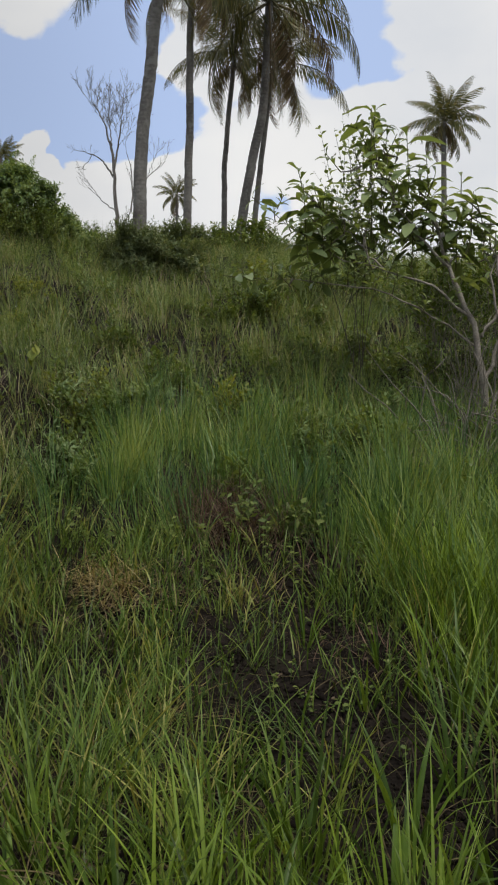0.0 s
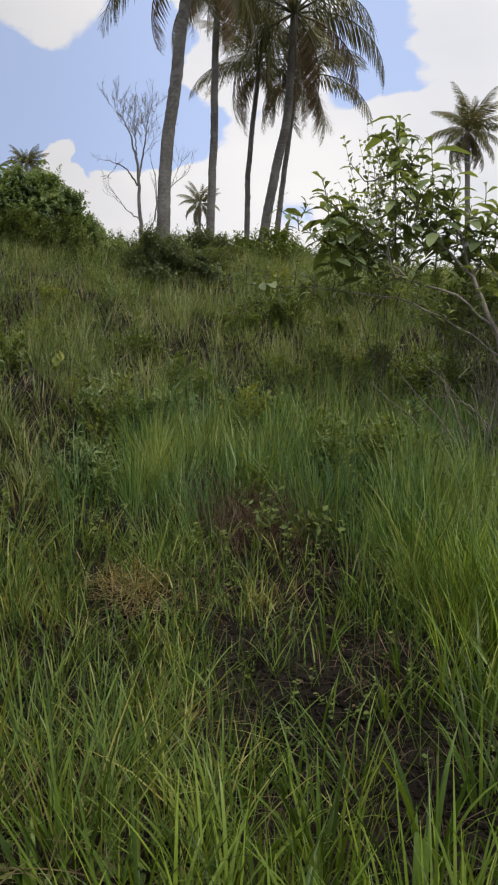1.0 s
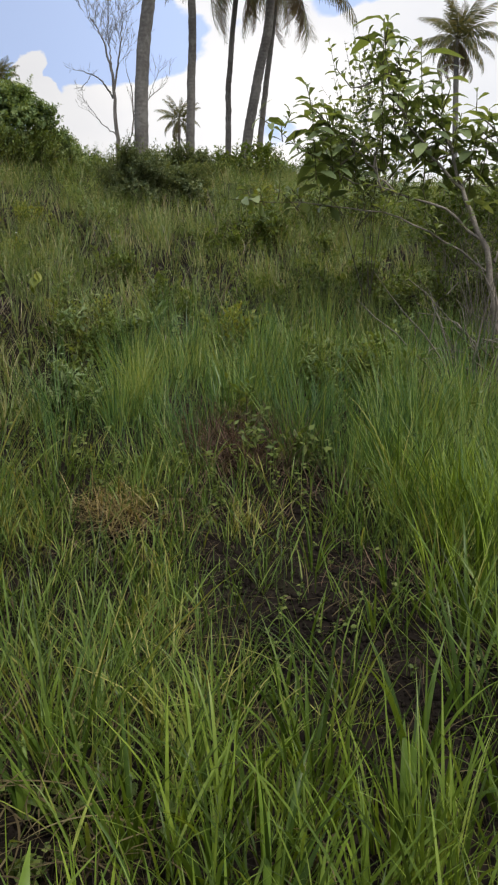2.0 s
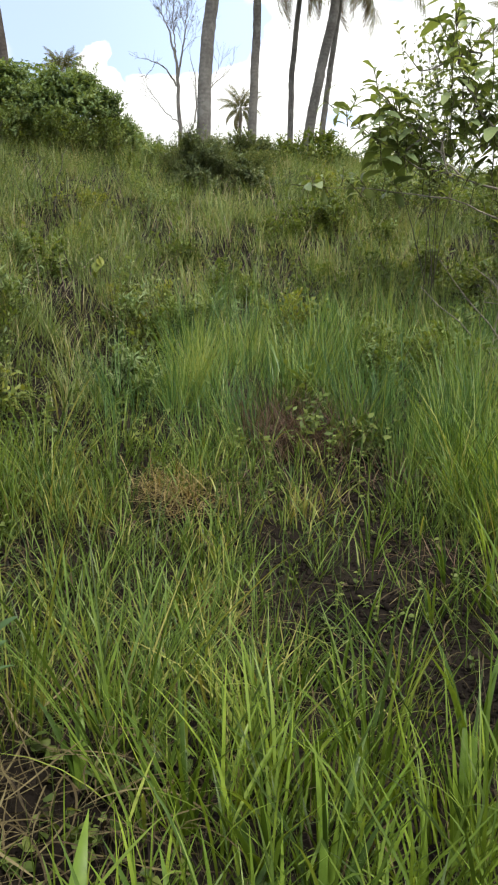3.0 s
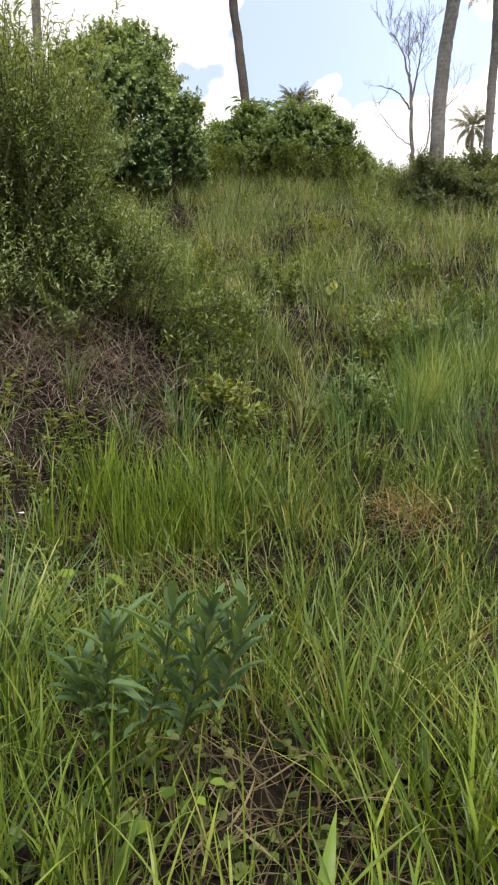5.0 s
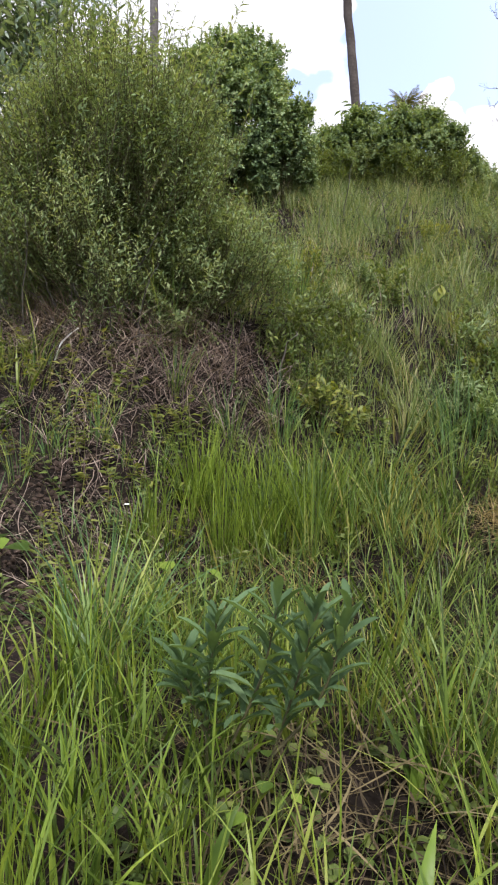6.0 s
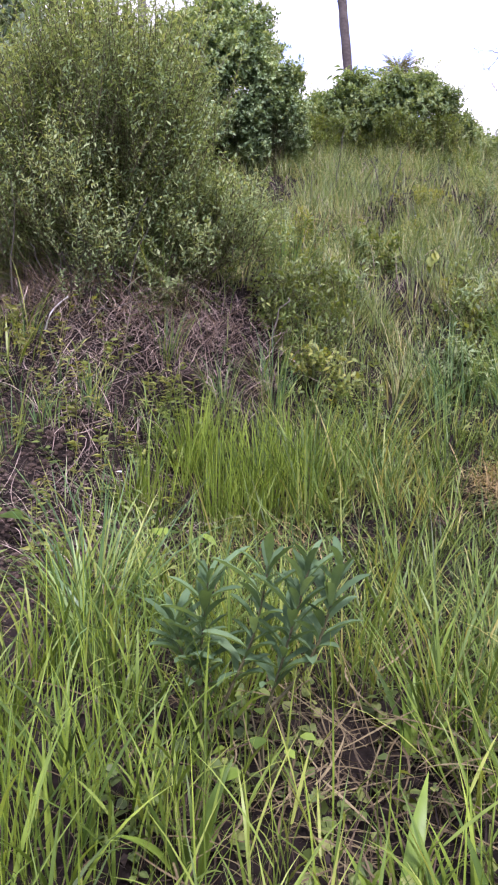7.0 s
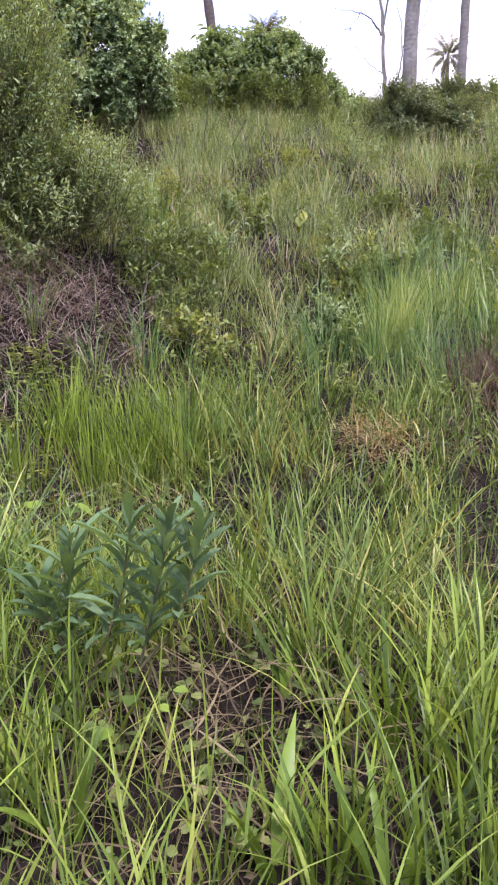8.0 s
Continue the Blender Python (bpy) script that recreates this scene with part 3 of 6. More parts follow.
# ---- bare tree ----
def bare_tree():
    rng = np.random.default_rng(12)
    foot = np.array((-3.7, 22, float(ground_z(-3.7, 22)) - 0.1))
    t = thing("bare_tree", foot, "leafless grey tree with fine upright twigs", "tree")
    # each limb: its line, radii at its ends, and how many branches leave it, how long
    limbs = [(((-3.64, 22, 5.2), (-3.66, 22, 6.21), (-3.71, 22, 7.1), (-3.72, 22, 7.71), (-3.8, 22, 8.29)), 0.085, 0.045, 0, 0),
             (((-3.8, 22, 8.29), (-3.9, 22, 8.62), (-3.99, 22, 9.0), (-4.15, 22.1, 9.3), (-4.33, 22.1, 9.55)), 0.04, 0.009, 9, 0.4),
             (((-3.72, 22, 7.71), (-3.65, 22, 8.16), (-3.53, 21.9, 8.62), (-3.48, 21.9, 9.1), (-3.42, 21.9, 9.55)), 0.04, 0.009, 10, 0.4),
             (((-3.8, 22, 8.29), (-3.82, 22.1, 8.8), (-3.88, 22.2, 9.15), (-3.86, 22.2, 9.5)), 0.026, 0.008, 7, 0.38),
             (((-3.76, 22, 7.5), (-3.96, 21.9, 7.83), (-4.19, 21.9, 8.01), (-4.37, 21.9, 8.11), (-4.65, 21.9, 8.17)), 0.035, 0.009, 2, 0.25),
             (((-4.3, 21.9, 8.07), (-4.46, 21.9, 7.82), (-4.77, 21.9, 7.71)), 0.014, 0.006, 1, 0.2),
             (((-3.69, 22, 6.57), (-4.01, 22, 6.8), (-4.21, 22, 7.03), (-4.42, 22, 7.33)), 0.022, 0.007, 3, 0.35),
             (((-3.6, 22, 5.3), (-3.51, 22, 6.21), (-3.28, 22, 6.57), (-3.24, 22, 7.25), (-3.27, 22, 7.71), (-3.38, 22, 8.16)), 0.05, 0.01, 3, 0.4),
             (((-3.25, 22, 7.15), (-2.81, 22, 7.48), (-2.37, 22, 7.86)), 0.022, 0.007, 4, 0.38),
             (((-2.81, 22, 7.48), (-2.68, 22, 7.86), (-2.52, 22, 8.16)), 0.013, 0.006, 3, 0.33)]
    tips = []
    for i, (pts, r0, r1, count, long) in enumerate(limbs):
        line = smooth_line(pts, 16) - foot
        line[1:-1] += rng.normal(0, 0.012, (14, 3))
        v, f = tubes(line[None], np.linspace(r0, r1, 16)[None] * 0.8, 7)
        part("trunk" if i == 0 else "limb", mesh_of("limb", v, [f], True), PALE_TWIG, t)
        for j in np.linspace(5 if long > 0.36 else 9, 15, count).astype(int):
            tips.append((line[j], unit(line[j] - line[j - 2]), long, 0.006, 3 if count > 6 else 2))
    lines, rad = [], []
    while tips:
        p, d, ln, r, left = tips.pop()
        way = unit(d + rng.normal(0, 0.5, 3) * (1, 1, 0.6) + np.array([0, 0, 0.25]))
        ln = ln * rng.uniform(0.6, 1.2)
        side = rng.normal(0, 0.06, 3)
        pts = [p + way * ln * s + (side * s + np.array([0, 0, 0.14]) * s * s) * ln for s in (0.0, 0.33, 0.67, 1.0)]
        lines.append(pts)
        rad.append((r, r * 0.8, r * 0.6, r * 0.4))
        if left:
            for s in (1, 2, 3, 3)[: 3 if left < 3 else 4]:
                tips.append((pts[s], way, ln * 0.66, r * 0.62, left - 1))
    v, f = tubes(lines, np.maximum(rad, 0.0026), 4)
    f = [f]
    part("twigwork", mesh_of("twigwork", v, f), PALE_TWIG, t, "fine grey twigs", "stuff")


bare_tree()


# ---- bushes ----
def bush(name, centre, radii, label, category, seed, shoots, per, leaf, mat, shape="lance", shoot_len=0.6, rise=0.9, stems=9, bark=None, group="", flat=0.0, spread=0.9, core=0.45, loose=0.13, knots=22, lumpy=1.0, lobed=0.0, under=-0.75):
    """A bush: stems from the foot, shoots in the outer part of an uneven ellipsoid, leaves along every shoot.
    centre: x, y of the foot and height of the ellipsoid's centre; leaf: length and width."""
    rng = np.random.default_rng(seed)
    x, y, cz = centre
    foot = np.array((x, y, float(ground_z(x, y))))
    b = thing(name, foot, label, category, group)
    mid = np.array((0, 0, cz - foot[2]))
    rad = np.array(radii, float)
    clumps = max(6, shoots // knots)
    d = unit(rng.normal(0, 1, (clumps, 3)))
    d[:, 2] = np.where(d[:, 2] < under, -d[:, 2], d[:, 2])
    lump = 1 + lumpy * (0.16 * np.sin(3.1 * d[:, 0] * 2 + seed) * np.sin(2.7 * d[:, 1] * 2 + 1.3 * seed) + 0.12 * np.sin(7 * d[:, 2] + 5 * d[:, 0] + seed))
    q = rng.uniform(core, 1.0, clumps) ** 0.7
    heart = d * rad * (q * lump)[:, None]
    pick = rng.integers(0, clumps, shoots)
    aside = rng.normal(0, 1, (shoots, 3))
    start = mid + heart[pick] + aside * rad * loose
    d = unit(d[pick] * (1 - lobed) + unit(aside) * lobed)
    start[:, 2] = np.maximum(start[:, 2], ground_z(x + start[:, 0], y + start[:, 1]) - foot[2] + 0.05)
    way = unit(d * spread + np.array([0, 0, rise]) + rng.normal(0, 0.3, (shoots, 3)))
    ln = shoot_len * rng.uniform(0.45, 1.25, shoots)
    start = start - way * (ln * 0.55)[:, None]
    s = np.linspace(0, 1, 3 if shoots < 2000 else 2)
    sag = rng.uniform(-0.05, 0.22, shoots) * ln
    line = start[:, None] + way[:, None] * (ln[:, None] * s)[..., None] - np.array([0, 0, 1.0]) * (sag[:, None] * s**2)[..., None]
    pieces = [tubes(line, np.minimum(ln, 0.5)[:, None] * np.linspace(0.009, 0.003, len(s)), 3)]
    # stems from the foot to some of the shoots
    pick = rng.choice(shoots, min(shoots, stems * 6), replace=False)
    base = np.zeros((len(pick), 3))
    base[:, :2] = rng.normal(0, 0.12, (len(pick), 2)) * rad[:2]
    base[:, 2] = ground_z(x + base[:, 0], y + base[:, 1]) - foot[2] - 0.03
    end = start[pick]
    u = np.linspace(0, 1, 6)[None, :, None]
    bow = np.array([0, 0, 1.0]) * (np.linalg.norm(end - base, axis=1) * 0.16)[:, None]
    stem = base[:, None] * (1 - u) + end[:, None] * u + bow[:, None] * np.sin(np.pi * u) + rng.normal(0, 0.015, (len(pick), 6, 3)) * np.sin(np.pi * u)
    hi = max(0.0032, 0.0036 * rad[2])
    v, f = joined([tubes(stem, np.linspace(hi * 1.6, hi * 0.5, 6)[None] * rng.uniform(0.6, 1.3, (len(pick), 1)), 4)] + pieces)
    part("branchwork", mesh_of("branchwork", v, f), bark or STEM, b, "thin woody stems", "stuff")
    m = shoots * per
    i = np.repeat(np.arange(shoots), per)
    u = (np.tile(np.arange(per), shoots) + rng.uniform(0, 1, m)) / per
    at = start[i] + way[i] * (ln[i] * u)[:, None] - np.array([0, 0, 1.0]) * (sag[i] * u**2)[:, None]
    ref = unit(np.cross(way[i], np.array([0.3, 0.2, 1.0])))
    oth = np.cross(way[i], ref)
    th = np.tile(np.arange(per), shoots) * 2.4 + rng.uniform(0, 6.28, shoots)[i]
    radial = ref * np.cos(th)[:, None] + oth * np.sin(th)[:, None]
    along = unit(radial * 0.85 + way[i] * 0.6 + rng.normal(0, 0.22, (m, 3)) - np.array([0, 0, flat]))
    normal = unit(way[i] * 0.8 + np.array([0, 0, 0.9]) + rng.normal(0, 0.35, (m, 3)))
    size = rng.uniform(0.6, 1.2, m)
    v, f = leaves(shape, at, along, normal, leaf[0] * size, leaf[1] * size)
    part("foliage", mesh_of("foliage", v, [f]), mat, b, "many small leaves", "stuff")
    return b


bush("willowy_bush", (-4.5, 5.75, 2.4), (1.05, 0.95, 1.24), "large olive-green bush with narrow upright leaves above dead straw", "bush", 21, 5400, 21, (0.047, 0.0145), SHRUB_FINE, "kite", 0.55, 1.3, 7, core=0.3, loose=0.15, knots=60, lumpy=1.15, under=-0.4)
bush("willowy_bush", (-3.6, 5.75, 1.95), (0.62, 0.5, 0.6), "low olive-green skirt of narrow leaves beside a larger bush", "bush", 121, 1100, 19, (0.05, 0.0155), SHRUB_FINE, "kite", 0.45, 1.2, 5, core=0.25, loose=0.16, knots=40)
bush("willowy_bush", (-5.5, 6.0, 1.9), (0.75, 0.7, 0.85), "narrow-leaved bush with tall wispy shoots", "bush", 22, 1300, 18, (0.055, 0.016), SHRUB_FINE, "kite", 0.7, 1.5, 5, core=0.3)
bush("willowy_bush", (-4.4, 5.7, 3.35), (0.7, 0.5, 0.4), "slender upright leafy shoots above a large bush", "bush", 122, 150, 22, (0.075, 0.02), SHRUB_FINE, "slim", 0.85, 2.6, 5, core=0.1, loose=0.3, knots=6)
bush("leafy_tree", (-7.6, 8.2, 4.1), (1.4, 1.2, 1.9), "tall leafy tree with long grey-green leaves behind a bush", "tree", 23, 950, 12, (0.17, 0.052), LEAFY, "chip", 0.8, 1.1, 10, core=0.3, loose=0.18)
bush("round_bush", (-8.2, 14.3, 5.7), (1.4, 1.2, 1.65), "tall rounded dark-green bush on the slope", "bush", 24, 9000, 14, (0.075, 0.044), SHRUB_DEEP_HAZED, "kite", 0.22, 0.25, 10, core=0.6, loose=0.085, knots=75, lumpy=0.6, lobed=0.6)
bush("round_bush", (-6.95, 14.2, 4.95), (0.72, 0.7, 0.85), "lower dark-green bush at a taller one's side", "bush", 25, 2600, 13, (0.072, 0.042), SHRUB_DEEP_HAZED, "kite", 0.26, 0.5, 7, core=0.4, loose=0.11, knots=60, lobed=0.5)
bush("crest_bush", (-6.7, 17.9, 5.45), (1.3, 1.0, 1.0), "broad rounded bush near the crest under a palm", "bush", 26, 5600, 12, (0.08, 0.048), SHRUB_DARK_HAZED, "kite", 0.24, 0.4, 9, group="bushes near the crest", core=0.5, loose=0.12, lumpy=0.7, knots=70, lobed=0.5)
bush("crest_bush", (-5.4, 17.7, 5.55), (1.1, 0.9, 1.0), "rounded green bush near the crest", "bush", 27, 4500, 12, (0.08, 0.048), SHRUB_DARK_HAZED, "kite", 0.24, 0.4, 7, group="bushes near the crest", core=0.5, loose=0.12, lumpy=0.7, knots=70, lobed=0.5)
bush("crest_bush", (-4.25, 17.9, 5.1), (0.75, 0.6, 0.5), "low green bush at the end of a row near the crest", "bush", 137, 1100, 12, (0.075, 0.044), SHRUB_DARK_HAZED, "kite", 0.3, 0.8, 6, group="bushes near the crest", core=0.3, lumpy=0.7, knots=24)
bush("crest_bush", (-7.7, 19.5, 5.9), (0.9, 0.8, 0.9), "green bush wrapped round a palm's foot", "bush", 36, 600, 14, (0.1, 0.045), SHRUB_DARK_HAZED, "kite", 0.5, 0.7, 7, group="bushes near the crest", core=0.3, lumpy=0.6, knots=16)
bush("crest_shrub", (-2.2, 14.8, 4.12), (0.6, 0.5, 0.5), "dark low shrub on the slope below a palm trunk", "bush", 28, 1700, 13, (0.06, 0.022), SHRUB_DULL, "kite", 0.3, 0.7, 7, group="bushes near the crest", core=0.25, lumpy=0.6, knots=20)
bush("crest_shrub", (-1.5, 18.4, 4.95), (0.8, 0.6, 0.45), "low shrub on the crest among palms", "bush", 29, 500, 13, (0.09, 0.04), SHRUB_DULL, "kite", 0.45, 0.8, 7, group="bushes near the crest")
bush("crest_shrub", (-2.35, 19.2, 5.15), (0.6, 0.4, 0.3), "leafy shrub at a palm's foot", "bush", 38, 220, 11, (0.09, 0.04), SHRUB_DULL, "kite", 0.5, 1.0, 6, group="bushes near the crest")
bush("crest_shrub", (-1.25, 15.1, 4.0), (0.4, 0.35, 0.4), "small dark shrub on the slope", "bush", 39, 520, 12, (0.07, 0.033), SHRUB_DULL, "kite", 0.3, 0.8, 5, group="bushes near the crest")
bush("crest_shrub", (-1.38, 17.0, 4.5), (0.4, 0.35, 0.3), "small dark shrub on the slope", "bush", 30, 180, 12, (0.08, 0.035), SHRUB_DULL, "kite", 0.35, 0.8, 5, group="bushes near the crest")
bush("crest_shrub", (-0.3, 19.5, 5.1), (0.9, 0.6, 0.5), "leafy shrub on the crest among palm trunks", "bush", 31, 420, 12, (0.12, 0.05), WEED, "kite", 0.6, 1.1, 7, group="bushes near the crest")
bush("crest_shrub", (1.0, 20.5, 5.05), (0.9, 0.6, 0.4), "leafy shrub on the crest", "bush", 32, 400, 12, (0.12, 0.05), SHRUB_DARK_HAZED, "kite", 0.6, 1.1, 7, group="bushes near the crest")
bush("crest_shrub", (-3.5, 20.8, 5.4), (0.8, 0.5, 0.35), "sparse leafy weeds along the crest", "bush", 37, 160, 9, (0.1, 0.04), WEED, "kite", 0.7, 1.4, 6, group="bushes near the crest")
for x, r, s in ((-4.5, 0.5, 71), (-2.9, 0.45, 72), (-1.0, 0.5, 73), (0.4, 0.5, 74)):
    bush("crest_shrub", (x, 20.4, float(ground_z(x, 20.4)) + 0.3), (r, 0.3, 0.3), "sparse leafy weeds along the crest", "bush", s, 70, 9, (0.1, 0.04), WEED, "kite", 0.7, 1.4, 5, group="bushes near the crest")
for x, y, r, k in ((-7.4, 16.6, 0.6, 151), (-6.4, 16.9, 0.7, 152), (-5.3, 16.8, 0.7, 153), (-4.5, 17.2, 0.5, 154)):
    bush("crest_shrub", (x, y, float(ground_z(x, y)) + 0.35), (r, 0.5, 0.45), "scruffy olive shrub at the foot of larger bushes", "bush", k, 330, 12, (0.075, 0.026), WEED, "kite", 0.5, 1.3, 6, group="bushes near the crest", core=0.15, knots=8, loose=0.22)
bush("dark_bush", (2.9, 30, 6.85), (1.1, 1.0, 1.5), "dark dense bush beyond the crest", "bush", 33, 700, 14, (0.14, 0.07), SHRUB_DARK_HAZED, "kite", 0.5, 0.4, 7)
bush("small_leaved_shrub", (1.15, 9.6, 3.35), (0.6, 0.45, 1.1), "open shrub with small round leaves against the sky", "bush", 34, 170, 8, (0.07, 0.05), BROAD_MANY, "round", 0.7, 1.3, 1, bark=TWIG, core=0.15, loose=0.2, knots=5)
for i, (x, y, h, r) in enumerate(((1.1, 10.4, 0.4, 0.7), (2.3, 9.5, 0.6, 0.8), (3.1, 8.8, 0.8, 0.8), (0.2, 12.5, 0.4, 0.8), (1.4, 13.5, 0.7, 1.1), (3.1, 12.0, 0.9, 1.1), (2.3, 7.9, 0.5, 0.5))):
    bush("undergrowth", (x, y, float(ground_z(x, y)) + h * 0.4), (r, r * 0.8, h * 0.65), "tangled green undergrowth on the slope", "bush", 40 + i, 230, 11, (0.085, 0.034), WEED, "chip", 0.6, 1.0, 8,
         group="undergrowth on the slope")


for x, y, z, r, s in ((2.1, 8.4, 2.35, (0.8, 0.5, 0.7), 142), (2.9, 8.4, 2.6, (0.6, 0.5, 0.8), 143)):
    bush("leafy_shrub", (x, y, z), r, "leafy shrub with drooping sprays under a small tree", "bush", s, 62, 10, (0.085, 0.032), WEED, "slim", 0.55, 0.7, 3, bark=MID_TWIG, group="shrubs under the small tree", core=0.15, knots=5, loose=0.2)


for x, y, z, r, s in ((2.0, 9.4, 2.65, (0.5, 0.4, 0.4), 144), (2.85, 9.4, 2.75, (0.55, 0.45, 0.5), 145)):
    bush("leafy_shrub", (x, y, z), r, "leafy shrub close behind a small tree", "bush", s, 95, 10, (0.09, 0.036), WEED, "slim", 0.5, 0.9, 3, bark=MID_TWIG, group="shrubs under the small tree", core=0.1, knots=6, loose=0.25)


clump_rng = np.random.default_rng(97)
for i in range(40):
    y = clump_rng.uniform(6.2, 17.0) if i > 16 else clump_rng.uniform(5.8, 9.0)
    x = clump_rng.uniform(-0.42, 0.2) * y - 0.3
    r = clump_rng.uniform(0.18, 0.42)
    if (x + 4.3) ** 2 + (y - 5.6) ** 2 < 2.2:
        continue
    kind = i % 4
    bush("weed_clump", (x, y, float(ground_z(x, y)) + r * 0.7), (r, r * 0.9, r * 0.8),
         ("leafy green weed clump on the slope", "fresh green weed clump in the grass", "yellowish weed clump on the slope", "olive weed clump with narrow leaves")[kind], "weeds", 200 + i, 46, 9,
         ((0.07, 0.032), (0.08, 0.035), (0.06, 0.03), (0.09, 0.022))[kind], (WEED, WEED, WEED_PALE, SHRUB_FINE)[kind], "chip" if y < 10 else "kite", 0.32, 0.9, 3, group="weed clumps on the slope", core=0.2)


for i, (x, y, r) in enumerate(((-3.05, 6.15, 0.26), (-2.8, 5.95, 0.2), (-3.15, 6.6, 0.3), (-2.8, 6.4, 0.24), (-3.4, 7.2, 0.32), (-2.9, 7.0, 0.26))):
    bush("weed_clump", (x, y, float(ground_z(x, y)) + r * 0.7), (r, r * 0.9, r * 0.85), "tall leafy olive weeds beside dead straw" if i != 4 else "tall yellowish leafy weeds on the slope", "weeds", 260 + i, 90, 12,
         (0.055, 0.019), WEED if i != 4 else WEED_PALE, "chip", 0.35, 1.2, 4, group="weed clumps on the slope", core=0.15, knots=8)


def crown_plant():
    """A thin tree with big spreading leaves at its top."""
    rng = np.random.default_rng(95)
    x, y = -7.7, 20.9
    foot = np.array((x, y, float(ground_z(x, y))))
    t = thing("big_leaved_tree", foot, "thin tree with an umbrella of big leaves beside a palm", "tree")
    line = smooth_line(((0, 0, 0), (0.05, 0, 1.2), (-0.05, 0, 7.58 - foot[2])), 10)
    v, f = tubes(line[None], np.linspace(0.06, 0.03, 10)[None], 7)
    part("trunk", mesh_of("trunk", v, [f], True), TWIG, t)
    v, f = leaf_shape("round")
    me = mesh_of("leaf", v * (0.2, 0.25, 0.25), [f], True)
    me.materials.append(SAPLING)
    for j in range(26):
        a, out = j * 2.4, 0.12 + 0.52 * (j / 26)
        stalk = np.array([line[-1], line[-1] + np.array((math.cos(a) * out * 0.6, math.sin(a) * out * 0.6, 0.16)), line[-1] + np.array((math.cos(a) * out, math.sin(a) * out, 0.1 + 0.15 * rng.random()))])
        v, f = tubes(stalk[None], np.array([[0.01, 0.008, 0.006]]), 5)
        st = part("stalk", mesh_of("stalk", v, [f]), STEM, t)
        lf = part("leaf", me, SAPLING, st)
        lf.matrix_basis = Matrix.Translation(stalk[-1]) @ Matrix.Rotation(a - math.pi / 2, 4, "Z") @ Matrix.Rotation(radians(rng.uniform(-35, 5)), 4, "X")


crown_plant()


# ---- broad-leaved tree over dead stems ----
BROAD_LEAF = []
for k in range(3):
    v, f = leaf_shape("obovate")
    v = v * (0.098 + 0.01 * k, 0.21 + 0.02 * k, 0.2)
    v[:, 2] -= (0.45 + 0.2 * k) * v[:, 1] ** 2 / 0.2
    BROAD_LEAF.append(mesh_of("leaf", v, [f], True))
    BROAD_LEAF[-1].materials.append(BROAD)


